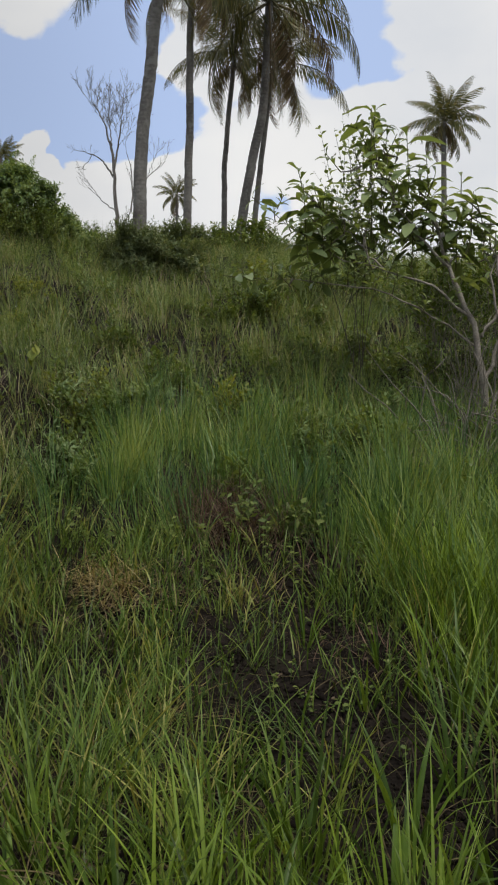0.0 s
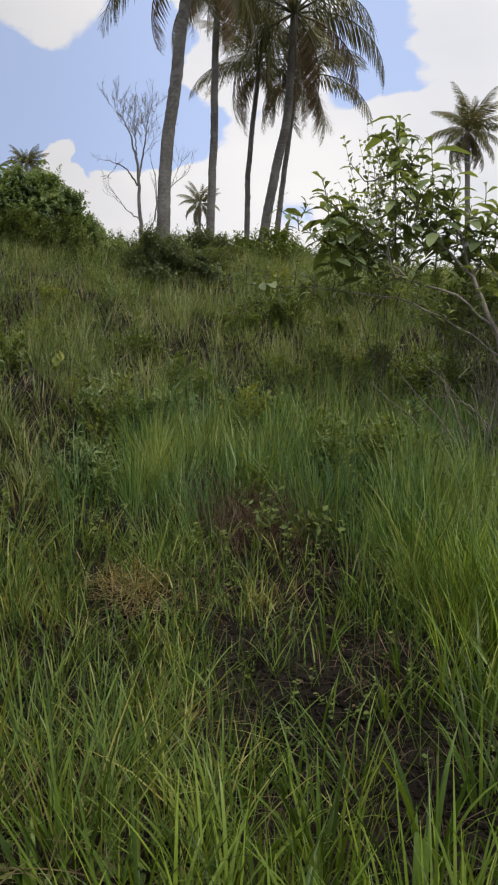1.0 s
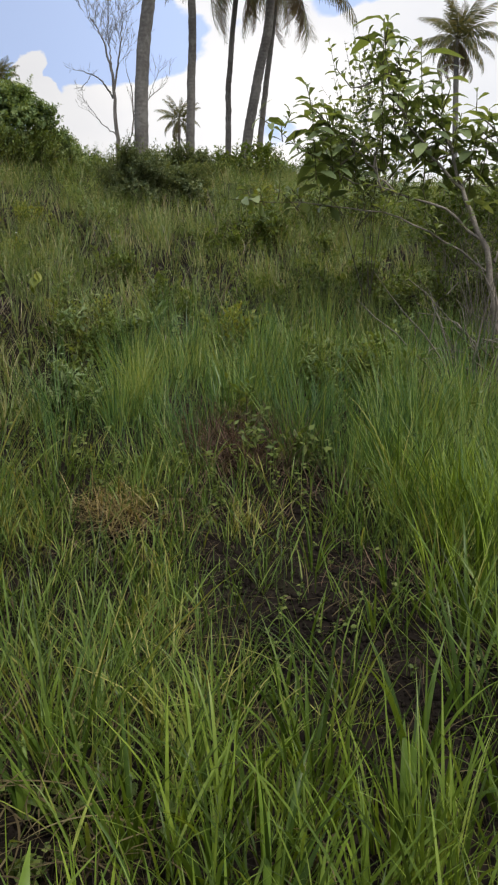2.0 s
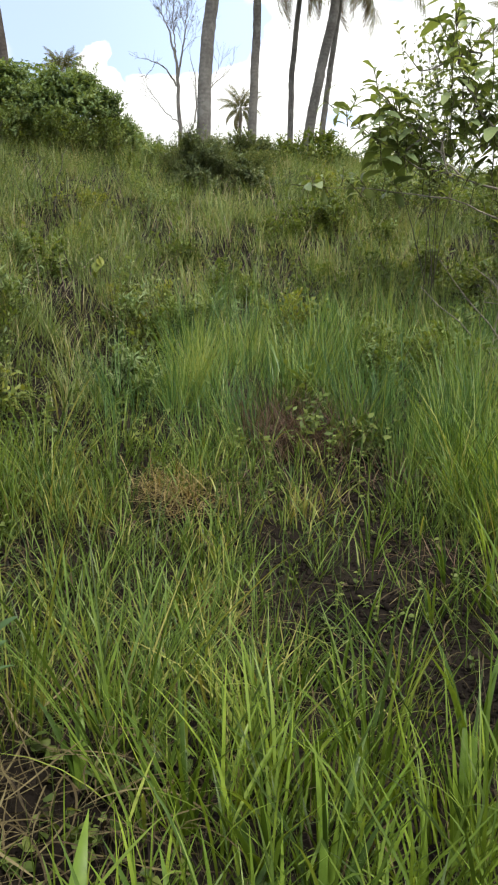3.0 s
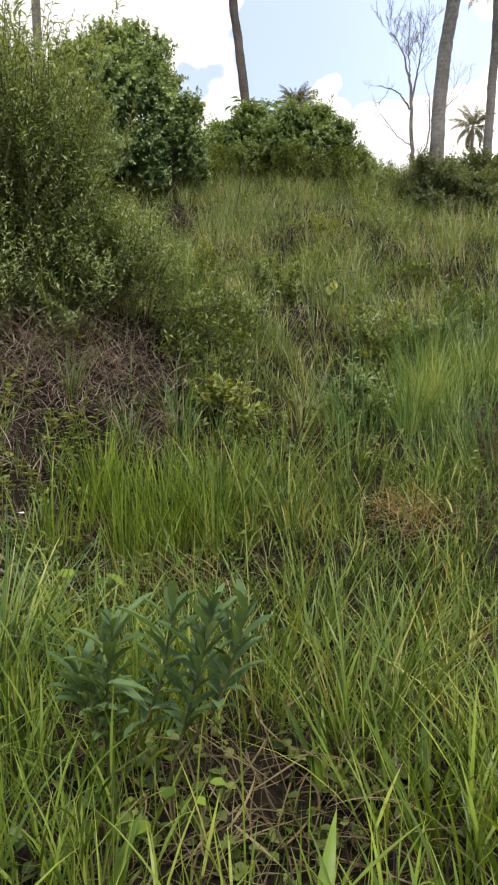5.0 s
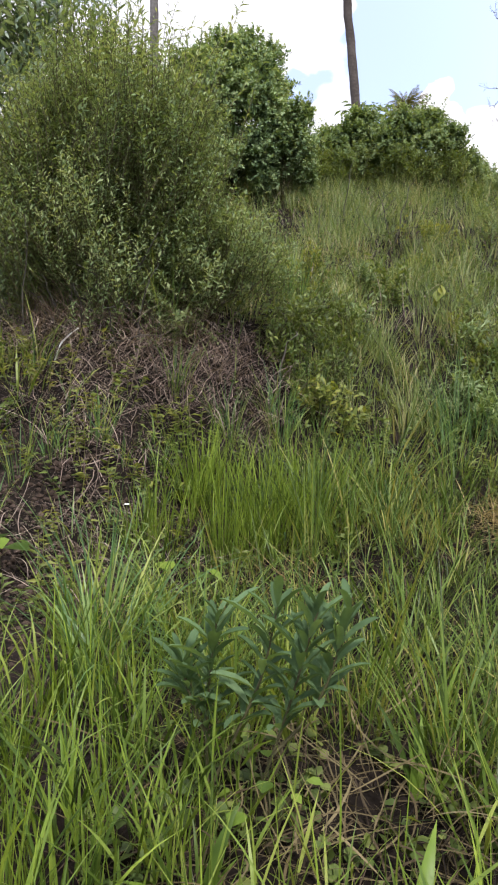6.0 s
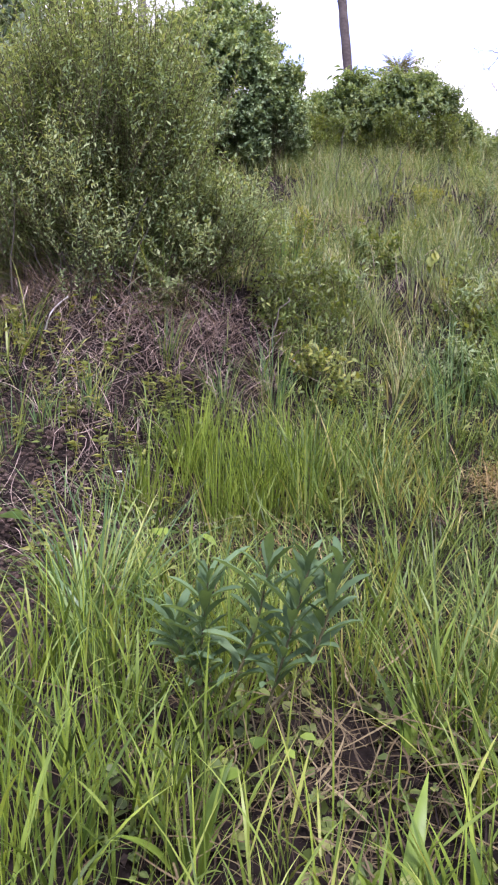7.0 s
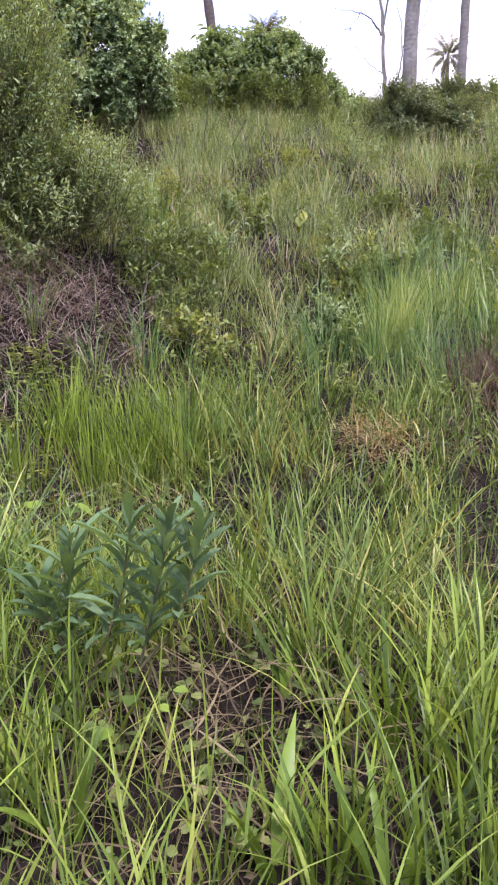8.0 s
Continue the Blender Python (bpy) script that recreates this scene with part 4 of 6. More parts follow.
def broad_tree():
    rng = np.random.default_rng(51)
    foot = np.array((2.15, 7.9, float(ground_z(2.15, 7.9))))
    t = thing("broad_leaved_tree", foot, "small tree with whorls of broad glossy leaves and bare grey limbs", "tree")
    limbs = [(((2.15, 7.9, 0.9), (2.1, 7.9, 1.7), (1.98, 8.0, 2.3), (1.85, 8.2, 2.75), (1.72, 8.4, 3.3)), 0.05, 0.022),
             (((1.98, 8.0, 2.3), (1.65, 8.1, 2.6), (1.2, 8.3, 2.8), (0.77, 8.5, 2.97), (0.38, 8.6, 3.22), (0.18, 8.6, 3.36), (0.07, 8.6, 3.46)), 0.03, 0.006),
             (((2.05, 8.0, 2.0), (1.6, 8.1, 2.33), (1.0, 8.3, 2.62), (0.5, 8.5, 2.7), (-0.2, 8.6, 2.78)), 0.022, 0.005),
             (((1.83, 8.2, 2.8), (1.45, 8.4, 3.3), (1.22, 8.6, 3.8), (1.13, 8.6, 4.25)), 0.025, 0.008),
             (((1.2, 8.3, 2.8), (0.85, 8.5, 3.2), (0.55, 8.6, 3.5)), 0.016, 0.006),
             (((1.75, 8.3, 3.2), (1.72, 8.6, 3.45), (1.6, 8.7, 3.7)), 0.02, 0.007),
             (((2.1, 7.9, 1.6), (2.3, 8.0, 2.3), (2.3, 8.2, 2.9), (2.2, 8.4, 3.35)), 0.035, 0.008),
             (((2.1, 8.0, 2.1), (2.6, 8.1, 2.8), (2.9, 8.2, 3.5)), 0.03, 0.008),
             (((2.0, 7.8, 1.0), (2.25, 7.7, 1.9), (2.1, 7.7, 2.6), (2.4, 7.9, 3.2)), 0.035, 0.008)]
    tips, knots, bough = [], [], []
    for i, (pts, r0, r1) in enumerate(limbs):
        line = smooth_line(pts, 16) - foot
        line[1:-1] += rng.normal(0, 0.012, (14, 3))
        v, f = tubes(line[None], np.linspace(r0, r1, 16)[None] * ((np.linspace(1.0, 0.6, 16) if i == 0 else 0.5 if i < 3 else 0.65)), 7)
        part("trunk" if i == 0 else "limb", mesh_of("limb", v, [f], True), MID_TWIG, t)
        knots += list(line[5:])
        if i in (1, 2):
            bough.append(line)
        tips.append((line[15], unit(line[15] - line[12])))
        for j in (14, 12, 10) if i != 1 else (12, 8):
            tips.append((line[j], unit(unit(line[j] - line[j - 2]) + rng.normal(0, 0.5, 3) + np.array([0, 0, 0.3]))))
    for x, y, z in ((0.47, 8.6, 3.5), (1.13, 8.6, 4.28), (1.16, 8.6, 4.1), (1.1, 8.6, 3.9), (0.5, 8.6, 3.35), (0.44, 8.6, 3.6), (1.31, 8.6, 4.05), (1.64, 8.6, 3.65), (0.77, 8.6, 3.1), (0.65, 8.6, 2.85), (1.98, 8.6, 3.45), (2.11, 8.6, 3.3),
                    (1.82, 8.6, 3.3), (1.37, 8.6, 3.65), (1.12, 8.6, 3.4), (0.9, 8.6, 3.75), (1.5, 8.4, 3.1), (1.9, 8.3, 2.9), (1.15, 8.4, 2.95), (2.4, 8.4, 3.2), (0.3, 8.5, 2.7),
                    (2.5, 8.5, 3.5), (2.7, 8.3, 3.0), (1.4, 8.7, 3.95), (2.2, 8.6, 3.1), (1.75, 8.5, 3.55)):
        p = np.array((x, y, z)) - foot + rng.normal(0, 0.05, 3)
        near = min((q for q, _ in tips), key=lambda q: np.linalg.norm(q - p))
        tips.append((p, unit(unit(p - near) * 0.5 + np.array([0, 0, 0.9]) + rng.normal(0, 0.2, 3))))
        line = smooth_line((near, (near + p) / 2 + rng.normal(0, 0.04, 3), p), 8)
        v, f = tubes(line[None], np.linspace(0.012, 0.006, 8)[None], 5)
        part("twig", mesh_of("twig", v, [f], True), MID_TWIG, t)
    many = 26
    mass = np.stack([rng.uniform(1.0, 3.4, many), rng.uniform(8.2, 9.2, many), rng.uniform(2.75, 3.7, many)], -1)
    mass = mass - foot
    up = unit(rng.normal(0, 0.45, (many, 3)) + np.array([0, 0, 1.0]))
    i = np.repeat(np.arange(many), 9)
    a, u = np.tile(np.arange(9), many) * 2.4 + rng.uniform(0, 1, many * 9), rng.uniform(0, 1, many * 9)
    out = np.stack([np.cos(a), np.sin(a), 0.1 + 0.5 * u], -1) + up[i] * 0.2
    k = rng.uniform(0.6, 1.1, many * 9)
    v, f = leaves("obovate", mass[i] + up[i] * (0.24 * u)[:, None], out, up[i] + rng.normal(0, 0.2, (many * 9, 3)), 0.15 * k, 0.06 * k)
    part("foliage", mesh_of("foliage", v, [f]), BROAD_MANY, t, "further whorls of broad leaves", "stuff")
    knots = np.array(knots)
    low = knots[np.argmin(np.linalg.norm(mass[:, None] - knots[None] + np.array([0, 0, -0.3]), axis=2), 1)]
    kink = rng.normal(0, 0.06, (many, 3))
    lines = np.stack([low + (mass - low) * s + kink * math.sin(3.1 * s) + np.array([0, 0, -0.1]) * math.sin(3.1 * s) for s in (0.0, 0.35, 0.7, 1.0)] + [mass + up * 0.24], 1)
    v, f = tubes(lines, np.tile((0.012, 0.009, 0.007, 0.005, 0.003), (many, 1)), 4)
    part("twigwork", mesh_of("twigwork", v, [f]), MID_TWIG, t, "thin grey twigs", "stuff")
    # long upright shoots with leaves in layers: foot, height of the tip, number of leaves
    tall = [((1.11, 8.5, 3.1), (1.1, 8.5, 4.46), 30), ((0.45, 8.5, 2.95), (0.4, 8.5, 3.7), 22), ((1.44, 8.5, 3.1), (1.46, 8.5, 4.2), 20), ((0.62, 8.5, 2.95), (0.63, 8.5, 3.68), 18),
            ((1.76, 8.5, 2.95), (1.88, 8.5, 3.58), 18), ((2.11, 8.5, 3.0), (2.15, 8.5, 3.62), 18), ((0.85, 8.6, 2.95), (0.8, 8.6, 3.5), 18), ((2.6, 8.4, 2.8), (2.68, 8.4, 3.6), 22),
            ((1.6, 8.5, 3.1), (1.66, 8.5, 4.0), 15), ((1.25, 8.5, 3.2), (1.26, 8.5, 4.2), 15), ((1.95, 8.4, 2.8), (2.02, 8.4, 3.4), 20), ((1.5, 8.4, 2.8), (1.5, 8.4, 3.5), 20)]
    rows = [(np.array(p) - foot, np.array(q) - foot, k, 1.0) for p, q, k in tall]
    rows += [(p, p + d * 0.24, int(rng.integers(3, 6)), 0.72) for p, d in tips]
    for j in range(4, 16):
        for line in bough:
            q = line[j] + rng.normal(0, 0.04, 3)
            rows.append((q, q + unit(np.array([rng.normal(0, 0.4), rng.normal(0, 0.4), 1.0])) * 0.16, 6, 0.6))
    rest, made = [], 0
    for p, q, count, big in rows:
        d, ln = unit(q - p), float(np.linalg.norm(q - p))
        side = unit(np.cross(d, (0.3, 0.4, 1.0)))
        oth = np.cross(d, side)
        bow = rng.normal(0, 0.03, 3) * ln
        v, f = tubes(np.stack([p, (p + q) / 2 + bow, q])[None], np.array([[0.007, 0.005, 0.004]]), 5)
        shoot = part("shoot", mesh_of("shoot", v, [f]), STEM, t)
        for j in range(count):
            u = (j + rng.uniform(0.2, 1.0)) / count
            a = j * 2.4 + rng.uniform(0, 0.6)
            way = unit(np.cos(a) * side + np.sin(a) * oth + d * (0.15 + 0.9 * max(0.0, u - 0.5)) + np.array([0, 0, 0.25]))
            nrm = d * 0.8 + np.array([0, 0, 0.8]) + rng.normal(0, 0.2, 3)
            k = rng.uniform(0.8, 1.2) * big * (1.0 if u < 0.9 else 0.8)
            at = p + (q - p) * u + bow * math.sin(math.pi * u)
            if made >= 300:
                rest.append((at, way, nrm, k))
                continue
            way, nrm = Vector(way), Vector(nrm)
            xa = way.cross(nrm).normalized()
            m = Matrix((xa, way, xa.cross(way))).transposed().to_4x4()
            m.translation = at
            part("leaf", BROAD_LEAF[j % 3], BROAD, shoot).matrix_basis = m @ Matrix.Diagonal((k, k, k, 1))
            made += 1
    at, way, nrm, k = (np.array([r[i] for r in rest]) for i in range(4))
    v, f = leaves("obovate", at, way, nrm, 0.19 * k, 0.078 * k)
    part("leaf_sprays", mesh_of("leaf_sprays", v, [f]), BROAD_MANY, t, "leaf sprays along the lower boughs", "stuff")


broad_tree()


def dead_stems(name, centre, count, tall, label, seed, spread, mat):
    """A tangle of bare dead stems that lean and cross."""
    rng = np.random.default_rng(seed)
    x, y = centre
    foot = np.array((x, y, float(ground_z(x, y))))
    base = rng.normal(0, 1, (count, 3)) * (spread, spread * 0.6, 0)
    base[:, 2] = ground_z(x + base[:, 0], y + base[:, 1]) - foot[2] - 0.03
    way = unit(rng.normal(0, 0.55, (count, 3)) + np.array([0, 0, 1.0]))
    way[:, 2] = np.abs(way[:, 2])
    ln = tall * rng.uniform(0.5, 1.2, count)
    s = np.linspace(0, 1, 7)
    line = base[:, None] + way[:, None] * (ln[:, None] * s)[..., None] + np.cumsum(rng.normal(0, 0.035, (count, 7, 3)), 1) * s[None, :, None] * tall
    line[..., 2] -= (rng.uniform(0, 0.4, count) * ln)[:, None] * s**2.5
    v, f = tubes(line, rng.uniform(0.004, 0.012, count)[:, None] * np.linspace(1, 0.35, 7)[None], 4)
    ob = part(name, mesh_of(name, v, [f]), mat)
    ob.location = foot
    tagged(ob, label, "dead stems", kind="stuff")


dead_stems("dead_stems", (2.15, 7.5), 80, 1.4, "tangle of bare grey-brown stems under a small tree", 61, 0.36, MID_TWIG)
dead_stems("dead_stems", (2.7, 7.9), 60, 1.3, "bare grey-brown stems on the slope", 62, 0.4, MID_TWIG)
dead_stems("dry_stalks", (-4.4, 12.3), 16, 1.0, "thin dark dry stalks above the grass", 64, 0.7, TWIG)
dead_stems("dry_stalks", (-2.4, 9.6), 14, 0.6, "thin dark dry stalks in the grass", 65, 0.7, TWIG)
dead_stems("dead_stems", (-4.3, 5.5), 70, 0.9, "dead grey stems at the foot of a bush", 63, 0.55, TWIG)


# ---- sapling ----
def sapling():
    rng = np.random.default_rng(71)
    foot = np.array((-1.5, 2.28, float(ground_z(-1.5, 2.28))))
    t = thing("sapling", foot, "young plant with blue-green lance-shaped leaves in the grass", "plant")
    tv, tf = leaf_shape("oblong")
    shapes = []
    for k in range(3):
        v = tv * (0.031 + 0.003 * k, 0.138 + 0.02 * k, 0.13)
        v[:, 2] -= (0.1 + 0.35 * k) * v[:, 1] ** 2
        me = mesh_of("leaf", v, [tf], True)
        me.materials.append(SAPLING)
        shapes.append(me)
    stems = [((-1.5, 2.279, -0.01), (-1.523, 2.279, 0.138), (-1.535, 2.279, 0.367), (-1.506, 2.279, 0.699)),
             ((-1.517, 2.279, 0.138), (-1.431, 2.302, 0.344), (-1.363, 2.314, 0.505), (-1.305, 2.314, 0.757)),
             ((-1.408, 2.337, -0.01), (-1.363, 2.337, 0.138), (-1.271, 2.337, 0.424), (-1.179, 2.337, 0.757)),
             ((-1.317, 2.337, 0.275), (-1.202, 2.382, 0.424), (-1.099, 2.405, 0.734)),
             ((-1.529, 2.279, 0.31), (-1.58, 2.256, 0.424), (-1.615, 2.245, 0.551))]
    for pts in stems:
        line = smooth_line(pts, 12) - foot
        line[:, 2] *= 0.93
        line[:, 0] = 0.4 + (line[:, 0] - 0.4) * 0.86
        v, f = tubes(line[None], np.linspace(0.006, 0.0025, 12)[None], 6)
        st = part("stem", mesh_of("stem", v, [f], True), STEM, t)
        tall = pts[-1][2]
        count = 34 if pts[0][2] < 0.1 else 24
        for j in range(count):
            u = 0.44 + 0.56 * (j + 1) / count if pts[0][2] < 0.1 else 0.35 + 0.65 * (j + 1) / count
            i = u * 11
            p = np.array([np.interp(i, range(12), line[:, c]) for c in range(3)])
            a = j * 2.4 + rng.uniform(-0.4, 0.4)
            lift = 0.75 + 2.6 * max(0, u - 0.6) + rng.normal(0, 0.3)
            way = Vector((math.cos(a), math.sin(a), lift)).normalized()
            nrm = Vector((rng.normal(0, 0.2), rng.normal(0, 0.2), 1)) - Vector((math.cos(a), math.sin(a), 0)) * lift * 0.6
            xa = way.cross(nrm).normalized()
            m = Matrix((xa, way, xa.cross(way))).transposed().to_4x4()
            m.translation = p
            k = rng.uniform(0.6, 1.05) * (0.75 if u > 0.95 else 1)
            part("leaf", shapes[j % 3], SAPLING, st).matrix_basis = m @ Matrix.Diagonal((k, k, k, 1))


sapling()


# ---- grass and weeds ----
def scatter(rng, x0, x1, y0, y1, density, keep):
    """Random places in a rectangle, thinned by keep(x, y), which lies between 0 and 1; feet on the ground."""
    n = int((x1 - x0) * (y1 - y0) * density)
    x, y = rng.uniform(x0, x1, n), rng.uniform(y0, y1, n)
    ok = rng.uniform(0, 1, n) < keep(x, y)
    x, y = x[ok], y[ok]
    return np.stack([x, y, ground_z(x, y) - 0.01], -1)


def patchy(x, y, k=1.0, seed=0.0):
    """Soft patches between 0 and 1."""
    v = np.sin(2.1 * k * x + 1.3 * seed + 0.8 * np.sin(1.7 * k * y)) * np.sin(1.9 * k * y + seed + 0.9 * np.sin(2.3 * k * x)) + 0.5 * np.sin(5.3 * k * x - seed) * np.sin(4.7 * k * y + 2 * seed)
    return np.clip(0.5 + 0.5 * v, 0, 1)


BARE = ((0.08, 5.2, 0.24), (-0.13, 3.95, 0.26), (0.28, 3.87, 0.35), (-0.05, 3.12, 0.27), (0.52, 3.1, 0.4), (-1.06, 2.9, 0.22), (-0.45, 4.75, 0.2), (0.36, 4.15, 0.5), (0.45, 3.35, 0.42), (0.05, 3.75, 0.35), (0.8, 3.0, 0.3), (-1.1, 4.95, 0.28), (-0.8, 4.9, 0.28), (0.2, 5.6, 0.3), (-0.25, 6.1, 0.28), (-3.5, 3.35, 0.75), (-3.0, 3.75, 0.5), (-3.4, 4.0, 0.5), (-3.9, 4.2, 0.4), (-1.0, 2.5, 0.3), (0.75, 3.5, 0.25), (-0.3, 4.4, 0.22), (-0.1, 3.3, 0.2), (1.9, 7.4, 0.4), (-1.7, 4.45, 0.24), (-1.95, 4.05, 0.22), (-1.45, 3.75, 0.18), (-2.0, 5.6, 0.25), (-2.95, 3.0, 0.45), (-2.6, 2.6, 0.28), (0.22, 3.6, 0.45), (0.18, 3.2, 0.36), (0.3, 2.9, 0.24), (0.05, 5.1, 0.3), (0.1, 4.75, 0.25))


def open_soil(x, y):
    """1 on grown ground, less on the bare spots."""
    k = np.ones_like(x)
    for cx, cy, r in BARE:
        k = k * (1 - 0.93 * np.exp(-(((x - cx) ** 2 + (y - cy) ** 2) / r**2) ** 1.5))
    return k


def under_bush(x, y):
    """Thin the grass under the big bush and on the dead bank."""
    return 1 - 0.94 * np.exp(-(((x + 3.75) / 1.5) ** 2 + ((y - 5.05) / 0.85) ** 2) ** 2)


def stuff(name, v, f, mat, label, category):
    ob = part(name, mesh_of(name, v, f if isinstance(f, list) else [f]), mat)
    return tagged(ob, label, category, kind="stuff")


def trodden(base):
    """Shorter growth in the trampled middle of the flat."""
    return (1 - 0.6 * np.exp(-((base[:, 0] + 0.4) / 1.05) ** 4 - ((base[:, 1] - 4.5) / 1.15) ** 4)) * (0.7 + 0.3 * step(base[:, 1], 1.9, 2.6))


def lawn(rng, base, hmin, hmax, wmin, wmax, lean, bend, segs, fold=0.0, flow=(0.0, 0.0)):
    n = len(base)
    az = rng.uniform(0, 2 * np.pi, n) if not flow[1] else rng.normal(flow[0], flow[1], n)
    h = rng.uniform(hmin, hmax, n) * rng.uniform(0.75, 1.0, n) * trodden(base)
    return blades(rng, base, h, rng.uniform(wmin, wmax, n), az, np.abs(rng.normal(0, lean, n)), np.abs(rng.normal(bend, bend * 0.6, n)), segs, fold)


def tufts(rng, centres, per, hmin, hmax, wmin, wmax, radius, lean, bend, segs, fold=0.0):
    """Blades in bunches that fan out of one foot."""
    n = len(centres) * per
    c = np.repeat(centres, per, 0)
    a = rng.uniform(0, 2 * np.pi, n)
    r = radius * np.sqrt(rng.uniform(0, 1, n))
    base = c + np.stack([np.cos(a) * r, np.sin(a) * r, 0 * a], -1)
    base[:, 2] = ground_z(base[:, 0], base[:, 1]) - 0.01
    big = np.repeat(rng.uniform(0.7, 1.15, len(centres)), per)
    return blades(rng, base, rng.uniform(hmin, hmax, n) * big * trodden(base), rng.uniform(wmin, wmax, n), a + rng.normal(0, 0.5, n), lean * (0.2 + r / radius) * rng.uniform(0.4, 1.3, n),
                  np.abs(rng.normal(bend, bend * 0.5, n)), segs, fold)


def shoots(rng, base, tall, leaf, width, per, lean, spread, droop):
    """Creeping grass: each shoot is a leaning stalk with ribbon leaves that leave it by turns and arch over."""
    n = len(base)
    h = tall * rng.uniform(0.4, 1.15, n)
    az, tip = rng.uniform(0, 2 * np.pi, n), np.abs(rng.normal(lean, 0.3, n))
    stalk = blades(rng, base, h, np.full(n, 0.0045), az, tip, rng.normal(0.2, 0.3, n), 3)
    spine = stalk[0].reshape(n, 4, 2, 3).mean(2)
    i = np.repeat(np.arange(n), per)
    u = (np.tile(np.arange(per), n) + rng.uniform(0.2, 1.0, n * per)) / per * 3
    k = np.minimum(u.astype(int), 2)
    at = spine[i, k] + (spine[i, k + 1] - spine[i, k]) * np.clip(u - k, 0, 1)[:, None]
    turn = az[i] + np.where(np.tile(np.arange(per), n) % 2, 1.2, -1.2) * (1.3 - u / 3) + rng.normal(0, 0.5, n * per)
    ln = leaf * rng.uniform(0.5, 1.2, n * per)
    ribbon = blades(rng, at, ln, width * rng.uniform(0.55, 1.2, n * per), turn, np.abs(rng.normal(spread, 0.25, n * per)), np.abs(rng.normal(droop, droop * 0.5, n * per)), 4)
    return [stalk, ribbon]


def clumps(rng, centres, per, hmin, hmax, wmin, wmax, radius, lean, bend, segs):
    """Separate bunches of very different size, each with its own tilt, and dark gaps between."""
    out = []
    for c in centres:
        big = rng.uniform(0.6, 1.25)
        k = max(6, int(per * big**1.5))
        out.append(tufts(rng, c[None], k, hmin * big, hmax * big, wmin, wmax, radius * big, lean * rng.uniform(0.6, 1.4), bend * rng.uniform(0.6, 1.5), segs))
        v = out[-1][0]
        tilt, way = abs(rng.normal(0, 0.16)), rng.uniform(0, 6.28)
        rise = np.maximum(v[:, 2] - c[2], 0)[:, None]
        v += rise * np.array([[math.cos(way), math.sin(way), 0]]) * tilt
    return joined(out)


grass_rng = np.random.default_rng(81)
LITTER = ((-1.05, 2.6, 0.45), (-1.4, 2.45, 0.3), (-0.85, 2.3, 0.28))


def grown(x, y):
    """Thins the green growth over the litter of straw beside the young plant."""
    k = open_soil(x, y) * under_bush(x, y)
    for cx, cy, r in LITTER:
        k = k * (1 - 0.78 * np.exp(-(((x - cx) ** 2 + (y - cy) ** 2) / r**2) ** 1.5))
    return k


# foreground: bunches of broad arching blades
near_keep = lambda x, y: grown(x, y) * (0.35 + 0.65 * patchy(x, y, 2.2, 0.4))
c = scatter(grass_rng, -3.0, 1.9, 1.3, 3.3, 12, near_keep)
v, f = joined([(p, q) for p, qs in [clumps(grass_rng, c, 24, 0.28, 0.62, 0.004, 0.014, 0.08, 0.36, 0.55, 6)] for p, q in [(p, np.concatenate(qs))]]
              + shoots(grass_rng, scatter(grass_rng, -3.0, 1.9, 1.3, 3.3, 95, near_keep), 0.42, 0.27, 0.009, 6, 0.3, 0.42, 0.5))
culm_keep = lambda x, y: (0.35 + 0.65 * patchy(x, y, 2.4, 8.0)) * (0.25 + 0.75 * step(-x, 1.25, 1.5))
culms = joined([lawn(grass_rng, scatter(grass_rng, -2.5, -0.5, 1.4, 2.5, 260, culm_keep), 0.35, 0.95, 0.003, 0.006, 0.13, 0.2, 5),
                lawn(grass_rng, scatter(grass_rng, -2.4, -1.35, 1.4, 2.15, 330, culm_keep), 0.35, 0.8, 0.006, 0.014, 0.2, 0.4, 6)])
stuff("grass_culms", culms[0], culms[1], GRASS_BRIGHT, "thin pale upright grass stalks", "grass")
stuff("long_grass", v, f, GRASS_LONG, "broad-bladed green grass in loose bunches on damp flat ground", "grass")

front = np.array([(x, y, float(ground_z(x, y)) - 0.01) for x, y in ((-2.4, 2.95), (-2.2, 3.15), (-1.95, 3.1), (-2.15, 2.7))])
w, g = clumps(grass_rng, front, 46, 0.42, 0.75, 0.006, 0.015, 0.13, 0.4, 0.7, 6)
stuff("arching_grass", w, g, GRASS_TALL, "wide arching grass blades beside bare soil", "grass")

